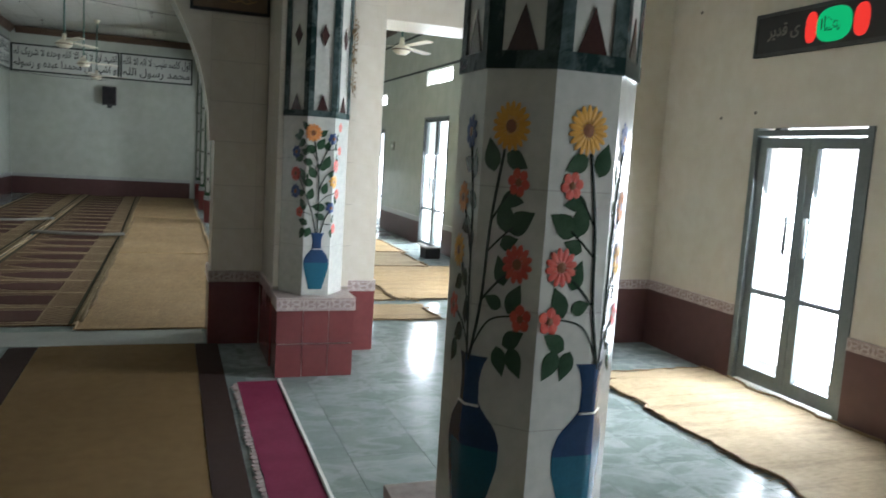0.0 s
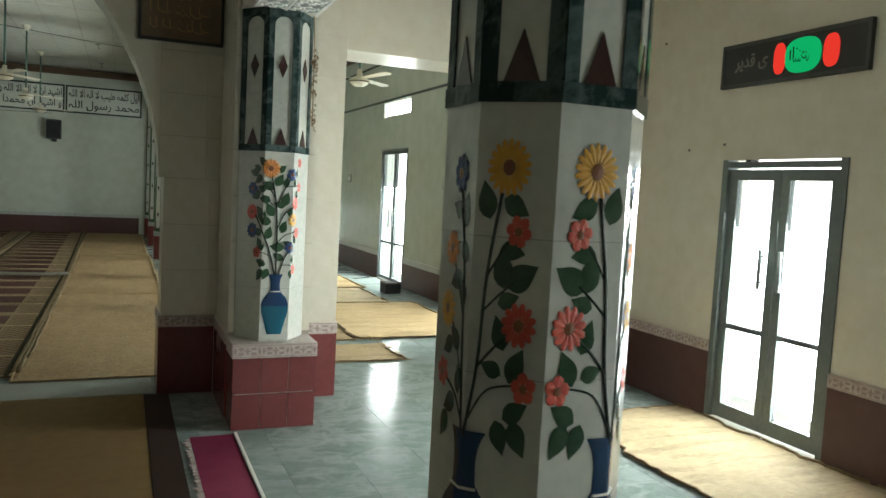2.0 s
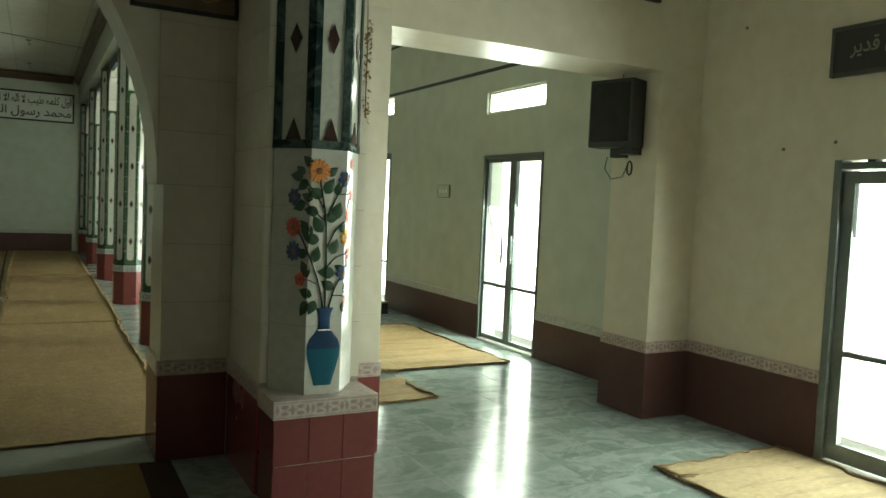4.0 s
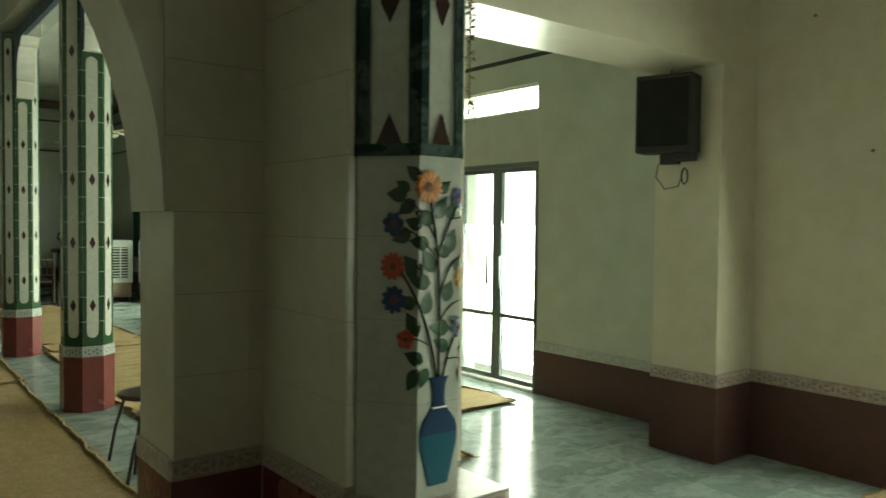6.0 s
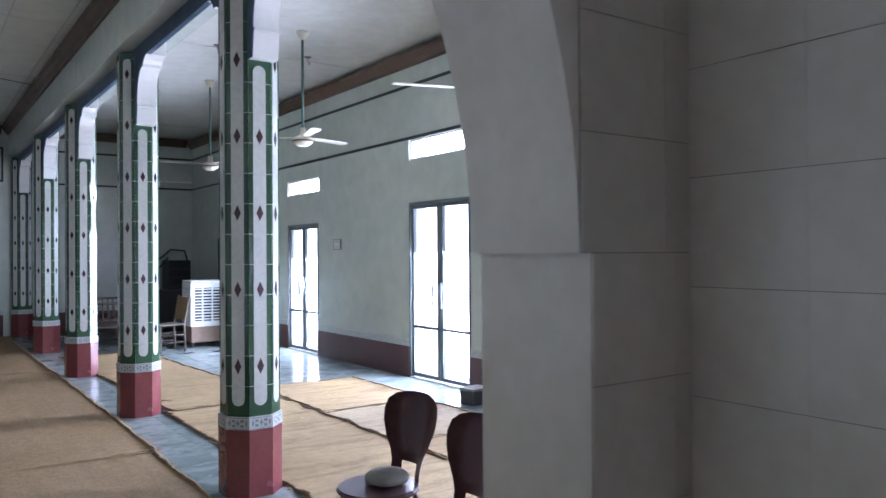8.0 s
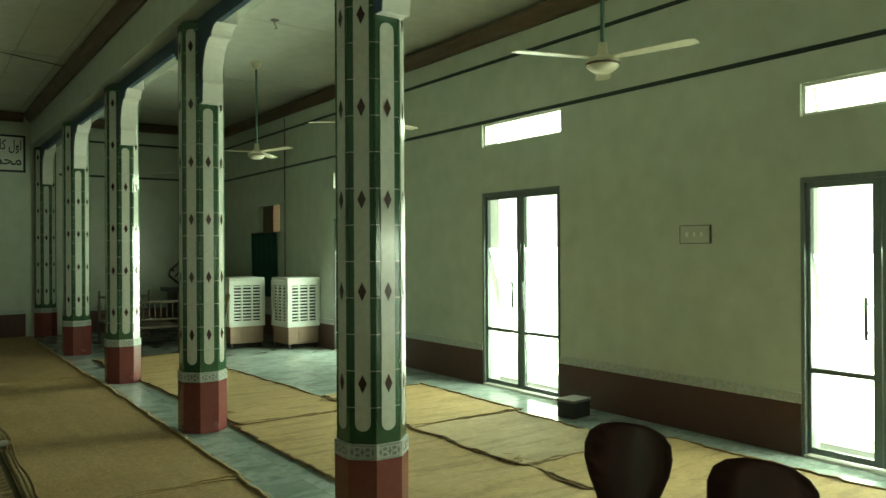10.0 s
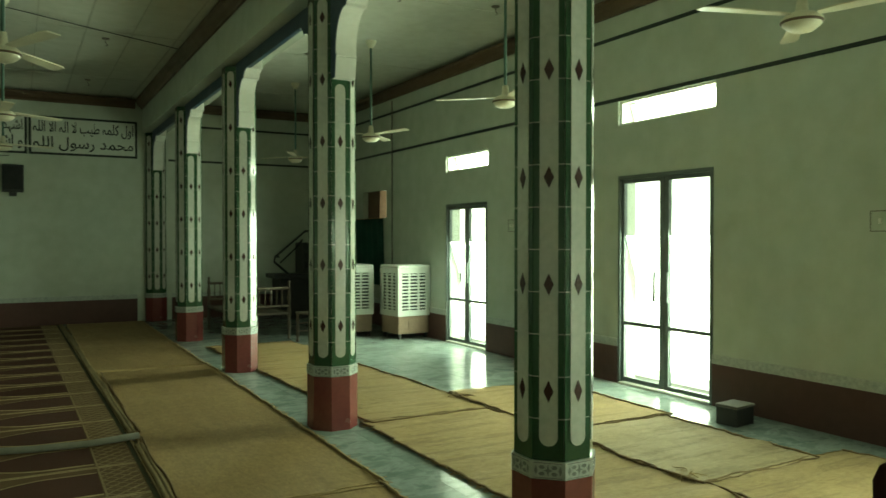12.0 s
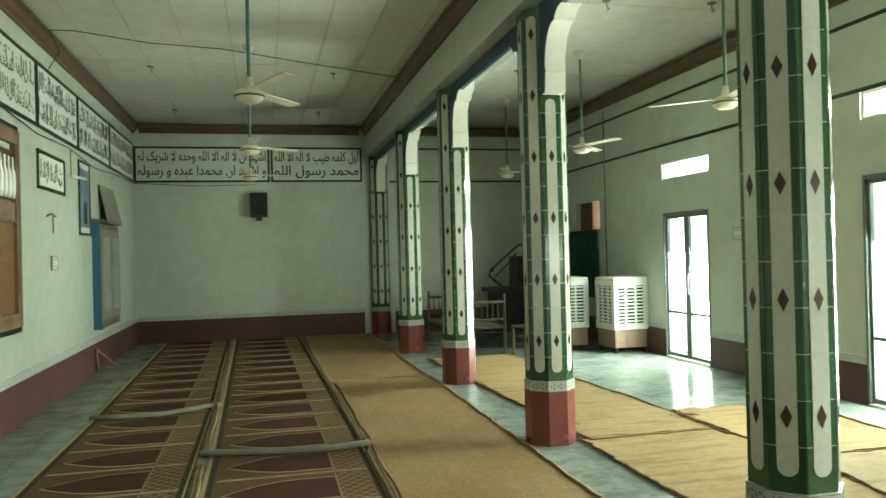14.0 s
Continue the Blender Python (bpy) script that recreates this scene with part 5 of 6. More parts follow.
def script_bars(parent, m, width, rows, height, mat, seed, n):
    """Illegible script as plain strokes of its size: slanting uprights, shallow bowls and dots."""
    rnd = random.Random(seed)
    for r in range(rows):
        bm = bmesh.new()
        y = height * ((rows - r - 0.5) / rows - 0.5)
        h = height / rows
        pen = 0.052 * h
        x = -width / 2
        while x < width / 2 - 0.05:
            w = min(rnd.uniform(0.5, 1.3) * width / n, width / 2 - x)
            k = rnd.random()
            yb = y - 0.22 * h + rnd.uniform(0, 0.14) * h
            if k < 0.5:
                top = y + rnd.uniform(0.28, 0.46) * h
                prism(bm, [(x, yb), (x + pen, yb - 0.02 * h), (x + 0.7 * pen, top), (x - 0.6 * pen, top + 0.02 * h)], 0, 0.003)
            if k > 0.25:
                q = 7
                dip = rnd.uniform(0.10, 0.26) * h
                low = [(x + w * i / q, yb + 0.06 * h - dip * math.sin(math.pi * i / q) - 0.10 * h * i / q) for i in range(q + 1)]
                for (xa, za), (xb, zb) in zip(low, low[1:]):
                    prism(bm, [(xa, za), (xb, zb), (xb, zb + pen), (xa, za + pen)], 0, 0.003)
            if k > 0.45:
                for _ in range(rnd.choice((1, 1, 2))):
                    cx, cy, e = x + rnd.uniform(0.1, 0.9) * w, y + rnd.uniform(-0.02, 0.34) * h, 0.045 * h
                    prism(bm, [(cx - e, cy), (cx, cy - e), (cx + e, cy), (cx, cy + e)], 0, 0.003)
            x += w * 0.62 + 0.008
        ob = tagged(part("script", bm, mat, parent), kind="stuff")
        ob.matrix_basis = m


def frame_on(parent, m, w, h, bar, depth, mat):
    for nm, a in (("frame_bar", (-w / 2, -h / 2, 0, w / 2, -h / 2 + bar, depth)), ("frame_bar", (-w / 2, h / 2 - bar, 0, w / 2, h / 2, depth)), ("frame_bar", (-w / 2, -h / 2 + bar, 0, -w / 2 + bar, h / 2 - bar, depth)), ("frame_bar", (w / 2 - bar, -h / 2 + bar, 0, w / 2, h / 2 - bar, depth))):
        ob = part(nm, B(*a), mat, parent)
        ob.matrix_basis = m


def on_north(x, z, off=0.0):
    return Matrix(((1, 0, 0, x), (0, 0, -1, YN - off), (0, 1, 0, z), (0, 0, 0, 1)))


def on_west(y, z, off=0.0):
    return Matrix(((0, 0, 1, XW + off), (1, 0, 0, y), (0, 1, 0, z), (0, 0, 0, 1)))


def on_east(x, y, z, off=0.0):
    return Matrix(((0, 0, -1, x - off), (-1, 0, 0, y), (0, 1, 0, z), (0, 0, 0, 1)))


def flat_panel(parent, m, w, h, t, mat, name="panel"):
    ob = part(name, B(-w / 2, -h / 2, 0, w / 2, h / 2, t), mat, parent)
    ob.matrix_basis = m
    return ob


for xa, xb, lines in ((-3.755, -1.215, ("اشہد ان لا الہ الا اللہ وحدہ لا شریک لہ", "و اشہد ان محمدا عبدہ و رسولہ")), (-1.19, 0.63, ("اول کلمہ طیب لا الہ الا اللہ", "محمد رسول اللہ"))):
    t = thing("calligraphy_panel", "white wall panel of black script in a black border", "panel", "script panels")
    w, xm = xb - xa, (xa + xb) / 2
    flat_panel(t, on_north(xm, 3.45), w, 0.68, 0.006, M_PAPER)
    frame_on(t, on_north(xm, 3.45), w, 0.70, 0.04, 0.014, M_LINE)
    for tx, z in zip(lines, (3.585, 3.305)):
        lettering("script", shaped(tx), w - 0.14, 0.26, M_INK, t, on_north(xm, z, 0.007))
for ya, yb, sd in ((20.1, 22.38, 1), (17.95, 20.07, 2), (16.05, 17.92, 3), (13.2, 16.02, 4)):
    t = thing("calligraphy_panel", "white wall panel of black script in a black border", "panel", "script panels")
    flat_panel(t, on_west((ya + yb) / 2, 3.48), yb - ya, 0.72, 0.006, M_PAPER)
    frame_on(t, on_west((ya + yb) / 2, 3.48), yb - ya, 0.74, 0.04, 0.014, M_LINE)
    script_bars(t, on_west((ya + yb) / 2, 3.48, 0.006), yb - ya - 0.16, 2, 0.62, M_INK, sd, 24)

t = thing("framed_picture", "dark framed brown picture with gilt script", "picture")
mp = Matrix(((1, 0, 0, 0.53), (0, 0, -1, YC - 0.003), (0, 1, 0, 2.78), (0, 0, 0, 1)))
flat_panel(t, mp, 0.56, 0.44, 0.008, M_PRINT_TAN)
frame_on(t, mp, 0.58, 0.46, 0.022, 0.022, M_INK)
script_bars(t, mp @ pose(0, 0, 0.008), 0.42, 3, 0.34, M_GOLD, 9, 6)

t = thing("framed_picture", "dark framed picture high above the wide opening", "picture")
mp = Matrix(((1, 0, 0, 3.30), (0, 0, -1, YA - 0.001), (0, 1, 0, 3.31), (0, 0, 0, 1)))
flat_panel(t, mp, 0.90, 0.44, 0.01, M_BROWN_PANEL)
frame_on(t, mp, 0.94, 0.48, 0.03, 0.03, M_INK)

t = thing("prayer_sign", "dark wall sign with lit green oval and two red lamps", "sign")
SY, SZ = 4.245, 2.61
flat_panel(t, on_east(XEF, SY, SZ), 1.18, 0.29, 0.03, M_BLACK, "board")
frame_on(t, on_east(XEF, SY, SZ), 1.22, 0.31, 0.025, 0.036, M_BOARD_EDGE)


def oval(rx, ry, n=24, p=2.6):
    return [(rx * math.copysign(abs(math.cos(2 * math.pi * k / n)) ** (2 / p), math.cos(2 * math.pi * k / n)), ry * math.copysign(abs(math.sin(2 * math.pi * k / n)) ** (2 / p), math.sin(2 * math.pi * k / n))) for k in range(n)]


for u, rx, ry, mt, nm in ((0.115, 0.145, 0.115, M_LED_GREEN, "green_lamp"), (-0.075, 0.05, 0.105, M_LED_RED, "red_lamp"), (0.335, 0.06, 0.105, M_LED_RED, "red_lamp")):
    ob = part(nm, prism(bmesh.new(), oval(rx, ry), 0, 0.004), mt, t, "lit " + nm.replace("_", " "))
    ob.matrix_basis = on_east(XEF, SY, SZ, 0.031) @ pose(u, 0, 0)
lettering("script", shaped("ی قدیر"), 0.30, 0.12, M_PIPE, t, on_east(XEF, SY, SZ, 0.031) @ pose(-0.33, 0.01, 0))
script_bars(t, on_east(XEF, SY, SZ, 0.036) @ pose(0.115, 0, 0), 0.2, 1, 0.14, M_LINE, 4, 5)

# ---------------------------------------------------------------- fixtures


def loudspeaker(name, label, m, w, dpt, h):
    """Local x: width, y: depth towards the room (negative), z: up from the base."""
    t = thing(name, label, "loudspeaker", at=m)
    part("cabinet", rounded_box(-w / 2, -dpt, 0, w / 2, 0, h, 0.012), M_BLACK, t)
    part("grille", rounded_box(-w / 2 + 0.02, -dpt - 0.008, 0.04, w / 2 - 0.02, -dpt + 0.002, h - 0.03, 0.004), M_BLACK_CLOTH, t)
    part("bracket", B(-0.06, -0.07, -0.07, 0.06, 0.0, 0.0), M_BLACK, t, "black wall bracket")
    return t


sp = loudspeaker("loudspeaker", "black loudspeaker mounted high on the opening's jamb", pose(3.80, 6.265, 2.035, 0, 0, -74), 0.38, 0.19, 0.51)
cb = bmesh.new()
tube(cb, [(-0.05, -0.12, -0.07), (-0.06, -0.13, -0.16), (0.0, -0.13, -0.24), (0.08, -0.10, -0.22), (0.10, -0.05, -0.1)], 0.004, 5)
for k in range(3):
    tube(cb, [(0.10 + 0.022 * math.cos(a / 8 * 6.283), -0.045 + 0.006 * k, -0.15 + 0.055 * math.sin(a / 8 * 6.283)) for a in range(9)], 0.004, 5)
part("wall_mount", B(0.06, -0.13, -0.05, 0.17, 0.035, 0.12), M_BLACK, sp, "black steel wall mount")
part("cable", cb, M_CABLE, sp, "loose coiled black cable")
tube_b = tube(bmesh.new(), [(0.0, -0.05, 0.51), (0.0, -0.02, 0.62), (0.0, 0.0, 0.66)], 0.004, 5)
part("aerial_wire", tube_b, M_CABLE, sp)
loudspeaker("loudspeaker", "small black loudspeaker on the far wall", pose(-1.44, YN, 2.40, 0, 0, 0), 0.34, 0.22, 0.48)


def switch_box(m, w, h):
    t = thing("switch_box", "small pale switch box on the wall", "switch", at=m)
    part("plate", B(-w / 2, -h / 2, 0, w / 2, h / 2, 0.018), M_WALL_PAINT, t)
    frame_on(t, pose(0, 0, 0), w + 0.012, h + 0.012, 0.008, 0.02, M_GROUT_DARK)
    for u in (-0.25, 0.0, 0.25):
        part("switch", B(u * w - 0.012, -0.02, 0.018, u * w + 0.012, 0.02, 0.026), M_WHITE, t)


switch_box(on_east(XE, 10.21, 1.715), 0.30, 0.15)
switch_box(on_east(XE, 15.2, 1.75), 0.22, 0.15)
switch_box(on_west(16.6, 1.60), 0.24, 0.16)
for y, z in ((5.99, 2.31), (5.18, 2.02), (4.80, 2.05), (5.55, 2.9)):
    t = thing("wall_plug", "small dark plugged hole in the wall", "wall plug", "plugged holes")
    bm = lathe(bmesh.new(), [(0.012, 0), (0.010, 0.008)], 8)
    part("plug", bm, M_GROUT_DARK, t).matrix_basis = on_east(XEF, y, z)
for x, y in ((-2.8, 17.8), (-2.83, 20.9), (-0.33, 20.9), (-0.33, 17.9), (2.24, 14.3), (3.43, 14.2), (2.3, 17.4)):
    t = thing("ceiling_hook", "small iron hook in the ceiling", "hook", "ceiling hooks", at=pose(x, y, CEIL))
    part("plate", lathe(bmesh.new(), [(0.045, -0.012), (0.05, 0.0)], 10), M_GROUT_DARK, t)
    part("hook", tube(bmesh.new(), [(0, 0, -0.01), (0, 0, -0.06), (0.03, 0, -0.09), (0.0, 0, -0.10)], 0.007, 5), M_GROUT_DARK, t)
w = thing("ceiling_wire", "thin dark wire sagging across the ceiling", "wire")
part("wire", tube(bmesh.new(), [(XW + 0.02, 16.5, 3.86), (XW + 0.14, 16.5, 4.06), (XW + 0.14, 16.1, 4.20), (-3.4, 16.12, 4.21), (-2.62, 16.45, 4.19), (-1.81, 16.6, 4.19), (-0.6, 17.2, 4.18), (0.58, 17.85, 4.20)], 0.006, 5), M_CABLE, w)
w = thing("wall_wire", "thin dark wire drooping under the script band", "wire")
part("wire", tube(bmesh.new(), [(XW + 0.012, 14.6, 3.12), (XW + 0.012, 16.0, 3.03), (XW + 0.012, 17.4, 3.07), (XW + 0.012, 18.9, 2.98), (XW + 0.012, 20.6, 3.06), (XW + 0.012, 22.3, 3.08), (-2.6, YN - 0.012, 3.03), (-1.5, YN - 0.012, 3.05)], 0.006, 5), M_CABLE, w)
t = thing("wall_lamp", "white lamp holder on a thin drop rod", "wall lamp")
part("rod", tube(bmesh.new(), [(XW + 0.02, 17.45, 3.05), (XW + 0.02, 17.45, 2.72)], 0.007, 5), M_PIPE, t)
part("tube", tube(bmesh.new(), [(XW + 0.05, 17.35, 2.70), (XW + 0.05, 18.15, 2.74)], 0.02, 8), M_WHITE, t)
t = thing("wall_hook", "iron wall hook with a hanging cord", "hook")
part("hook", tube(bmesh.new(), [(XW, 16.35, 2.14), (XW + 0.03, 16.45, 2.17), (XW + 0.03, 16.62, 2.15)], 0.012, 5), M_GROUT_DARK, t)
part("cord", tube(bmesh.new(), [(XW + 0.02, 16.55, 2.15), (XW + 0.015, 16.56, 1.95)], 0.008, 5), M_GROUT_DARK, t)

# ---------------------------------------------------------------- things on the west wall
t = thing("carved_niche_door", "carved wooden niche door in a black tiled border", "cupboard")
MW = on_west(14.35, 1.95)
frame_on(t, MW, 1.90, 2.06, 0.05, 0.02, M_LINE)
frame_on(t, MW, 1.78, 1.94, 0.14, 0.05, M_WOOD_PALE)
flat_panel(t, MW @ pose(0, -0.42, 0), 1.50, 0.96, 0.02, M_CARVED, "woven_panel")
flat_panel(t, MW @ pose(0, 0.17, 0), 1.50, 0.18, 0.035, M_WOOD_PALE, "drawer")
flat_panel(t, MW @ pose(0, 0.52, 0), 1.50, 0.50, 0.008, M_BROWN_PANEL, "upper_panel")
flat_panel(t, MW @ pose(0, 0.07, 0), 1.50, 0.03, 0.05, M_WOOD_GREY, "ledge")
sp_me = mesh_of("spindle", lathe(bmesh.new(), [(0.02, 0), (0.03, 0.06), (0.03, 0.22), (0.016, 0.30), (0.012, 0.40)], 10), M_PAPER)
for k in range(12):
    piece("spindle", sp_me, t, pose(XW + 0.045, 14.35 - 0.66 + 0.12 * k, 2.24))
t = thing("wall_plaque", "white plaque of black script in a black frame", "plaque")
flat_panel(t, on_west(16.58, 2.65), 1.12, 0.40, 0.008, M_PAPER)
frame_on(t, on_west(16.58, 2.65), 1.17, 0.44, 0.04, 0.02, M_LINE)
script_bars(t, on_west(16.58, 2.65, 0.008), 0.95, 1, 0.30, M_INK, 21, 12)
t = thing("poster", "tall framed blue poster on the wall", "poster")
flat_panel(t, on_west(18.24, 2.48), 0.62, 0.98, 0.008, M_PAPER)
flat_panel(t, on_west(18.24, 2.48, 0.008), 0.56, 0.80, 0.003, M_PHOTO, "print")
flat_panel(t, on_west(18.26, 2.28, 0.0112), 0.18, 0.30, 0.002, M_LINE, "print")
frame_on(t, on_west(18.24, 2.48), 0.66, 1.02, 0.035, 0.018, M_LINE)
t = thing("wall_cupboard", "grey two-door wall cupboard with blue tiled sides", "cupboard")
part("side", B(XW, 18.66, 0.62, XW + 0.11, 18.72, 2.18), M_BLUE_TILE, t, "blue tiled side")
part("carcass", B(XW, 18.721, 0.62, XW + 0.08, 20.25, 2.16), M_WOOD_GREY, t)
for a, b in ((18.80, 19.48), (19.52, 20.18)):
    leafd = part("cupboard_door", B(XW + 0.081, a, 0.74, XW + 0.105, b, 2.08), M_PIPE, t)
    part("inset", B(XW + 0.1055, a + 0.10, 0.86, XW + 0.111, b - 0.10, 1.96), M_CONCRETE, leafd)
part("top_rail", B(XW, 18.66, 2.181, XW + 0.13, 20.28, 2.22), M_WOOD_GREY, t)
t = thing("board", "thin grey board leaning on the cupboard", "board")
bm = prism(bmesh.new(), [(19.15, 0.0), (20.30, 0.0), (20.22, 0.54), (19.12, 0.54)], 0, 0.012, lambda u, v, h: (XW + 0.125 - 0.2 * v + h, u, 2.222 + v))
part("sheet", bm, M_PIPE, t)
t = thing("wooden_prop", "short wooden stick leaning on the dado", "stick")
part("stick", tube(bmesh.new(), [(XW + 0.035, 18.6, 0.36), (XW + 0.20, 19.2, 0.02)], 0.02, 6), M_WOOD, t)
part("stick", tube(bmesh.new(), [(XW + 0.035, 18.62, 0.37), (XW + 0.05, 18.66, 0.02)], 0.02, 6), M_WOOD, t)

# ---------------------------------------------------------------- furniture at the far end


def turned(h, r=0.03):
    return lathe(bmesh.new(), [(r * 0.7, 0), (r, 0.04 * h), (r * 0.6, 0.12 * h), (r * 1.1, 0.22 * h), (r * 0.7, 0.32 * h), (r * 1.1, 0.42 * h), (r, 0.5 * h), (r * 0.6, 0.58 * h), (r * 1.1, 0.70 * h), (r * 0.6, 0.84 * h), (r * 0.9, 0.90 * h), (r * 0.5, 0.94 * h), (r * 0.9, 0.97 * h), (r * 0.2, h)], 10)


t = thing("wooden_bed", "dark carved wooden bedstead with turned posts and spindled rails", "bed")
post = mesh_of("post", turned(0.92), M_WOOD_GREY)
for x in (1.52, 2.36):
    for y in (18.5, 20.35):
        piece("post", post, t, pose(x, y, 0))
spn = mesh_of("spindle", lathe(bmesh.new(), [(0.008, 0), (0.013, 0.10), (0.007, 0.2), (0.011, 0.28)], 8), M_WOOD_GREY)
for y in (18.5, 20.35):
    for z, r in ((0.80, 0.022), (0.52, 0.018), (0.40, 0.022)):
        part("rail", tube(bmesh.new(), [(1.52, y, z), (2.36, y, z)], r, 8), M_WOOD_GREY, t)
    for k in range(8):
        piece("spindle", spn, t, pose(1.62 + 0.09 * k, y, 0.52))
for x in (1.52, 2.36):
    part("rail", tube(bmesh.new(), [(x, 18.5, 0.40), (x, 20.35, 0.40)], 0.024, 8), M_WOOD_GREY, t)
part("webbing", B(1.53, 18.53, 0.39, 2.35, 20.32, 0.408), M_WOOD_GREY, t, "grey woven webbing")

t = thing("wooden_chair", "old wooden chair with a cane back", "chair", at=pose(2.60, 17.92, 0, 0, 0, 8))
for x, y, h in ((-0.21, -0.2, 0.46), (-0.21, 0.2, 0.46)):
    leg = turned(h, 0.028)
    bmesh.ops.translate(leg, verts=leg.verts, vec=(x, y, 0))
    part("leg", leg, M_WOOD_GREY, t, "turned leg")
for y in (-0.2, 0.2):
    part("leg", tube(bmesh.new(), [(0.22, y, 0), (0.20, y, 0.44), (0.29, y, 0.92)], 0.018, 6), M_WOOD_GREY, t)
part("seat", rounded_box(-0.24, -0.22, 0.435, 0.22, 0.22, 0.462, 0.008), M_WOOD_GREY, t)
bm = prism(bmesh.new(), [(-0.18, 0.52), (0.18, 0.52), (0.18, 0.90), (-0.18, 0.90)], -0.006, 0.006, lambda u, v, h: (0.195 + (v - 0.44) * 0.19 + h, u, v))
part("backrest", bm, M_MAT_OLD, t, "cane back panel")
for z in (0.16, 0.28):
    for y in (-0.2, 0.2):
        part("stretcher", tube(bmesh.new(), [(-0.21, y, z), (0.215, y, z)], 0.010, 6), M_WOOD_GREY, t)

t = thing("sound_rack", "black equipment rack with a tilted frame on top", "rack")
part("desk", rounded_box(2.97, 21.25, 0.80, 3.95, 21.95, 0.88, 0.012), M_BLACK, t)
part("desk_base", rounded_box(3.10, 21.35, 0, 3.90, 21.92, 0.80, 0.012), M_BLACK, t)
part("cabinet", rounded_box(3.58, 21.40, 0.88, 4.05, 21.92, 1.50, 0.015), M_BLACK, t)
for z in (0.98, 1.16, 1.34):
    part("panel", B(3.61, 21.388, z, 4.02, 21.399, z + 0.13), M_DARK, t)
part("arm", tube(bmesh.new(), [(3.30, 21.5, 0.88), (3.02, 21.5, 1.12), (3.04, 21.5, 1.22), (3.12, 21.5, 1.22)], 0.024, 6), M_BLACK, t)
part("arm", tube(bmesh.new(), [(3.04, 21.5, 1.22), (3.66, 21.5, 1.73), (3.95, 21.5, 1.70), (4.0, 21.5, 1.50)], 0.024, 6), M_BLACK, t)
part("arm", tube(bmesh.new(), [(3.14, 21.5, 1.10), (3.45, 21.5, 1.38), (3.60, 21.5, 1.56)], 0.018, 6), M_BLACK, t)

t = thing("curtain", "plain green cloth hanging below the alcove window", "curtain")
bm = bmesh.new()
rows = []
for j in range(9):
    z = 1.94 - 1.2 * j / 8
    rows.append([bm.verts.new((XE - 0.045 + 0.022 * math.sin(i * 1.25 + 0.2 * j), 19.25 + 1.2 * i / 24, z)) for i in range(25)])
for a, b in zip(rows, rows[1:]):
    for i in range(24):
        bm.faces.new((a[i], a[i + 1], b[i + 1], b[i])).smooth = True
bmesh.ops.solidify(bm, geom=list(bm.faces), thickness=0.004)
part("cloth", bm, M_GREEN_CLOTH, t)
part("rod", tube(bmesh.new(), [(XE - 0.045, 19.2, 1.945), (XE - 0.045, 20.5, 1.945)], 0.010, 6), M_WOOD, t)
t = thing("wall_conduit", "thin vertical cable conduit in the wall corner", "conduit")
part("pipe", tube(bmesh.new(), [(XE - 0.012, 18.95, 1.1), (XE - 0.012, 18.95, 3.99)], 0.010, 6), M_GROUT_DARK, t)

# small things on the floor
t = thing("box", "small dark box beside the glass door", "box", at=pose(3.98, 11.30, 0, 0, 0, 8))
part("body", rounded_box(-0.13, -0.10, 0, 0.13, 0.10, 0.15, 0.01), M_BLACK, t)
part("lid", rounded_box(-0.135, -0.105, 0.15, 0.135, 0.105, 0.175, 0.006), M_GROUT_DARK, t)
t = thing("folded_cloth", "grey folded cloth cap on a chair seat", "cloth", at=pose(0.985, 8.13, 0.456))
part("cap", lathe(bmesh.new(), [(0.07, 0.0), (0.105, 0.015), (0.11, 0.04), (0.09, 0.06), (0.03, 0.068)], 18), M_PIPE, t)
for pts, lab in (([(-3.11, 15.17, 0.03), (-2.8, 15.09, 0.035), (-2.4, 15.12, 0.03), (-2.0, 15.30, 0.045), (-1.89, 15.38, 0.05), (-1.86, 15.32, 0.05)], "far"), ([(-1.90, 13.30, 0.04), (-1.80, 13.25, 0.05), (-1.26, 13.17, 0.035), (-0.9, 13.14, 0.035), (-0.55, 13.16, 0.05)], "near")):
    t = thing("rolled_cloth", "grey rolled cloth strip lying across the carpets", "cloth strip", "cloth strips")
    part("roll", tube(bmesh.new(), pts, 0.026, 8), M_PIPE, t)
for seed, x0, y0, y1 in ((1, -0.53, 7.5, 13.2), (2, -0.525, 13.4, 16.5)):
    rnd = random.Random(seed)
    t = thing("edge_rope", "dark frayed rope along the carpet edge", "rope", "edge ropes")
    n = int((y1 - y0) / 0.25)
    part("rope", tube(bmesh.new(), [(x0 + 0.012 * rnd.uniform(-1, 1), y0 + (y1 - y0) * k / n, 0.022) for k in range(n + 1)], 0.009, 6), M_MAT_EDGE, t)
for k, (x, y) in enumerate(((2.48, 13.38), (2.5, 10.45), (1.24, 13.36), (2.6, 7.85), (3.12, 4.86))):
    t = thing("straw_tuft", "loose frayed straw tuft at a mat corner", "straw", "straw tufts", at=pose(x, y, 0.016))
    rnd = random.Random(k)
    bm = bmesh.new()
    for i in range(14):
        a, L = rnd.uniform(0, 6.28), rnd.uniform(0.06, 0.18)
        tube(bm, [(0, 0, 0.004), (0.5 * L * math.cos(a), 0.5 * L * math.sin(a), 0.012 + 0.01 * rnd.random()), (L * math.cos(a + 0.3), L * math.sin(a + 0.3), 0.004)], 0.003, 4)
    part("straw", bm, M_MAT_EDGE if k % 2 == 0 else M_MAT_OLD, t)

# ---------------------------------------------------------------- tiles laid last


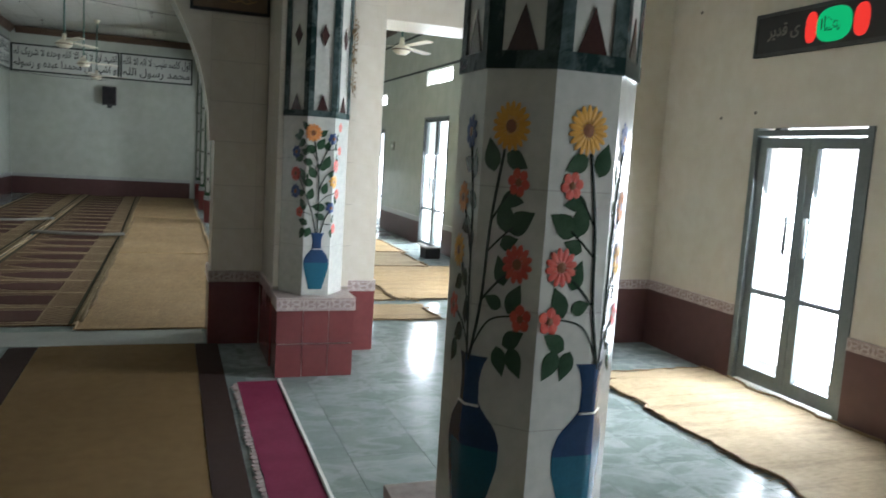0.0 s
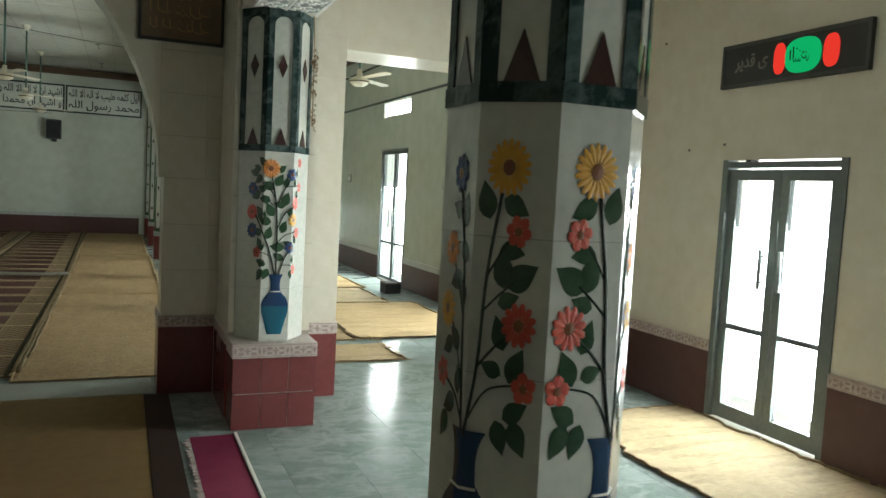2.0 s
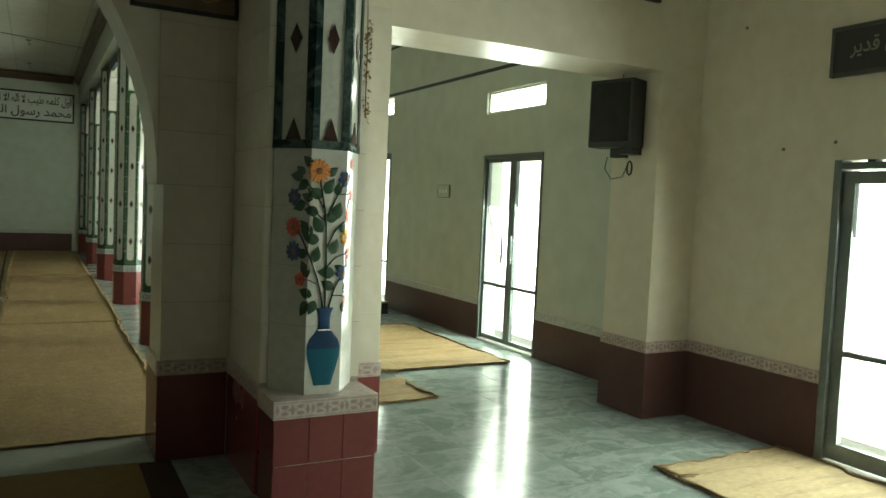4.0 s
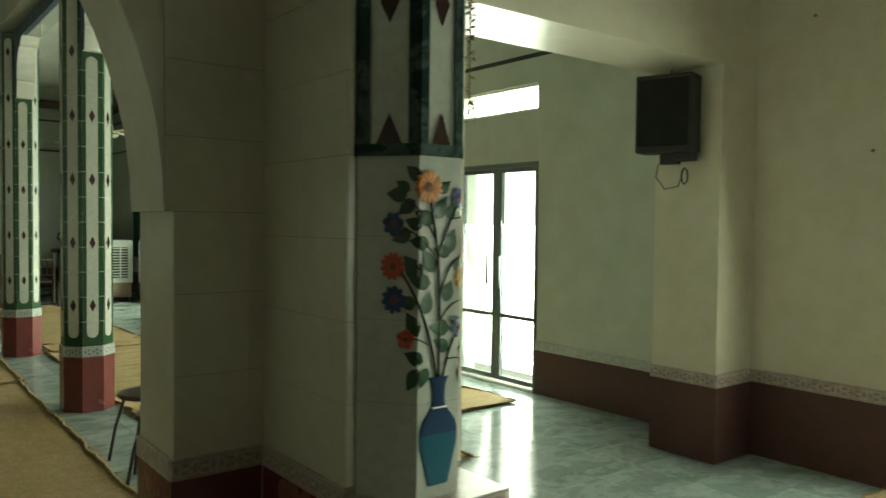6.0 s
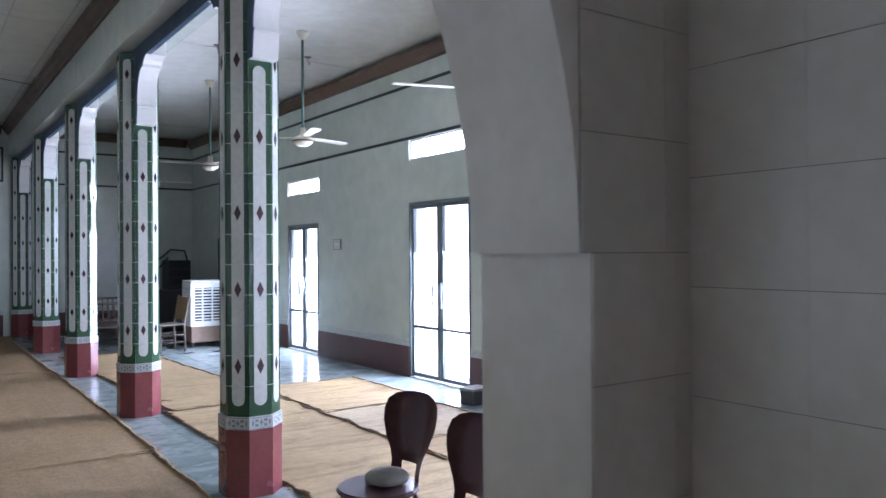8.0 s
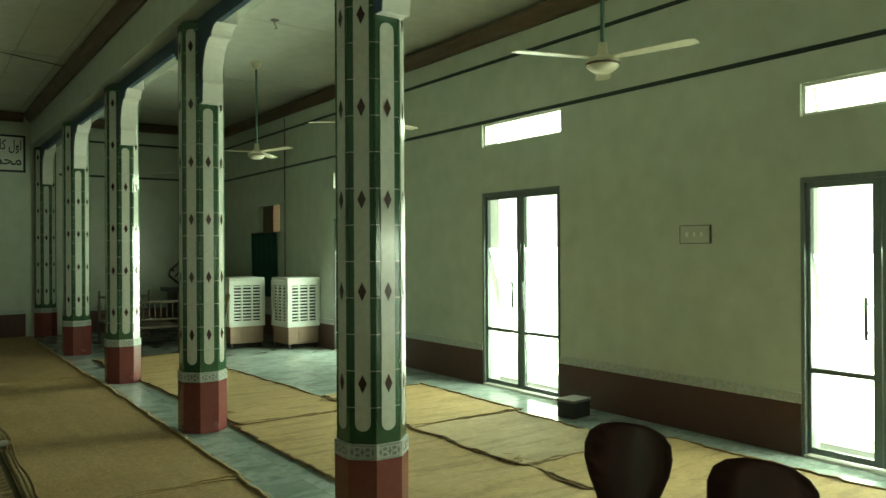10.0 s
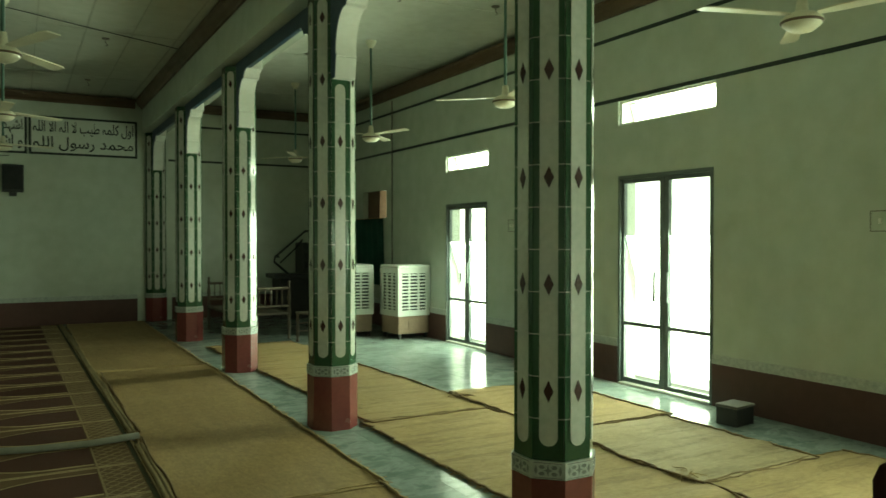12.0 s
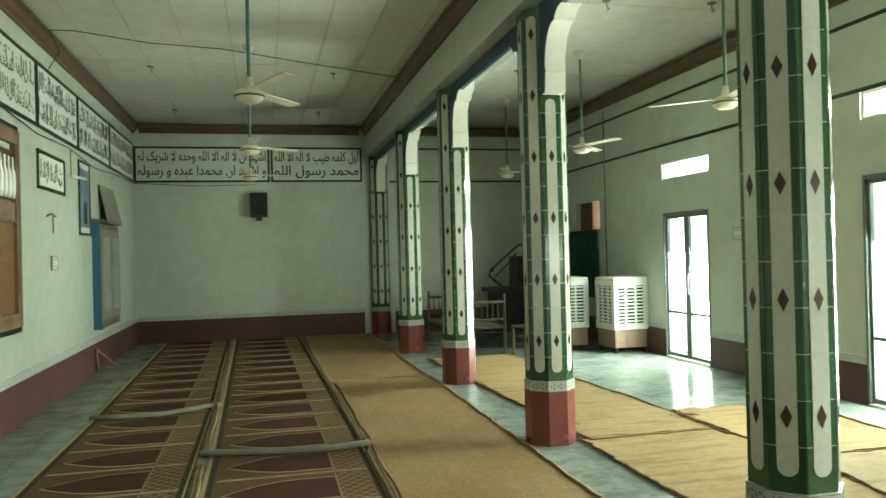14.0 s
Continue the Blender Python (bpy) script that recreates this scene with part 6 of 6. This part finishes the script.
def tile_face(parent, origin, udir, vdir, width, height, tw, th, mat, lift=0.004, gap=0.0026, brick=False, name="tile"):
    """Lays tiles over a rectangle; origin is its lower left corner, seen from outside."""
    u, v = Vector(udir), Vector(vdir)
    n = u.cross(v)
    o = Vector(origin)
    cache = {}
    z, r = 0.0, 0
    while z < height - 0.02:
        h = min(th, height - z)
        x = -tw / 2 if brick and r % 2 else 0.0
        while x < width - 0.005:
            a, b = max(x, 0.0), min(x + tw, width)
            w = b - a
            if w > 0.012:
                key = (round(w, 3), round(h, 3))
                if key not in cache:
                    cache[key] = mesh_of(name, B(0.0006, gap / 2, -0.002, w - 0.0006, h - gap / 2, lift), mat)
                p = o + u * a + v * z
                piece(name, cache[key], parent, Matrix(((u.x, v.x, n.x, p.x), (u.y, v.y, n.y, p.y), (u.z, v.z, n.z, p.z), (0, 0, 0, 1))))
            x += tw
        z += th
        r += 1


pier_ob = bpy.data.objects["pier"]
tile_face(pier_ob, (0.83, YC, 0.585), (0, -1, 0), (0, 0, 1), YC - 5.53, CEIL - 0.6, 0.345, 0.303, M_WALL_TILE)
tile_face(pier_ob, (0.83, 5.53, 0.585), (1, 0, 0), (0, 0, 1), 0.54, CEIL - 0.6, 0.27, 0.303, M_WALL_TILE)
tile_face(pier_ob, (1.37, 5.53, 0.585), (0, 1, 0), (0, 0, 1), YA - 5.53 - 0.005, CEIL - 0.6, 0.2, 0.303, M_WALL_TILE)
for za, zb, xa in ((0.585, SPRING, 0.4375), (SPRING, CEIL, 0.4005)):
    back = structure("wall_arch_backing", B(xa, YC - 0.003, za, 0.8255, YC - 0.0005, zb), M_JOINT, "cream wall tiles with thin dark joints", "wall")
    tile_face(back, (xa + 0.0005, YC - 0.003, za), (1, 0, 0), (0, 0, 1), 0.824 - xa, zb - za - 0.02 * (zb == CEIL), 0.32, 0.303 if za > 1 else 0.335, M_WALL_TILE)
jamb_ob = bpy.data.objects["cross_wall_jamb"]
tile_face(jamb_ob, (1.375, YA, 0.57), (1, 0, 0), (0, 0, 1), 0.29, CEIL - 0.6, 0.29, 0.303, M_WALL_TILE)
tile_face(jamb_ob, (1.667, YA, 0.57), (0, 1, 0), (0, 0, 1), YB - YA, 2.02, 0.25, 0.303, M_WALL_TILE)

# motifs on the border tiles of the front room
def band_row(band, start, step_dir, normal, length, z):
    n = max(1, round(length / 0.19))
    mot = band_motif(length / n * 0.96, 0.078, M_INK_PLUM)
    u, nn = Vector(step_dir), Vector(normal)
    for i in range(n):
        p = Vector(start) + u * (i + 0.5) * length / n
        piece("motif", mot, band, Matrix(((u.x, 0, nn.x, p.x), (u.y, 0, nn.y, p.y), (0, 1, 0, z), (0, 0, 0, 1))))


bands = thing("border_pattern", "plum scrollwork glazed on the border tiles", "trim", kind="structure")
e2 = E_ + 0.0042
band_row(bands, (XEF - e2, YA - 0.02, 0), (0, -1, 0), (-1, 0, 0), YA - 0.02 - DOORS["front"][2], DADO_F + 0.0425)
band_row(bands, (XEF - e2, DOORS["front"][1], 0), (0, -1, 0), (-1, 0, 0), 1.6, DADO_F + 0.0425)
band_row(bands, (3.835, YA - e2, 0), (1, 0, 0), (0, -1, 0), XEF - 3.86, DADO_F + 0.0425)
band_row(bands, (3.85 - e2, YB, 0), (0, -1, 0), (-1, 0, 0), YB - YA, DADO_F + 0.0425)
band_row(bands, (1.385, YA - e2, 0), (1, 0, 0), (0, -1, 0), 0.28, DADO_F + 0.0225)
band_row(bands, (0.83 - e2, YC - 0.02, 0), (0, -1, 0), (-1, 0, 0), YC - 0.02 - 5.53, DADO_F + 0.0425)
band_row(bands, (0.422, YC - e2, 0), (1, 0, 0), (0, -1, 0), 0.385, DADO_F + 0.0425)

# polished marble slabs of the floor
TS = 0.40
slab = mesh_of("floor_tile", B(0.001, 0.001, -0.01, TS - 0.001, TS - 0.001, 0.0), M_FLOOR)
rest = bmesh.new()
nx, ny = int((XE - XW) / TS) + 1, int((YN - YS) / TS) + 1
for i in range(nx):
    for j in range(ny):
        x, y = XW + i * TS, YS + j * TS
        if 0.35 < x < 4.2 and 2.8 < y < 14.2:
            piece("floor_tile", slab, floor, pose(x, y, 0))
        else:
            box(rest, x + 0.001, y + 0.001, -0.01, min(x + TS - 0.001, XE + 0.2), min(y + TS - 0.001, YN + 0.1), 0.0)
tagged(part("floor_tiles_far", rest, M_FLOOR_REST, floor), kind="stuff")
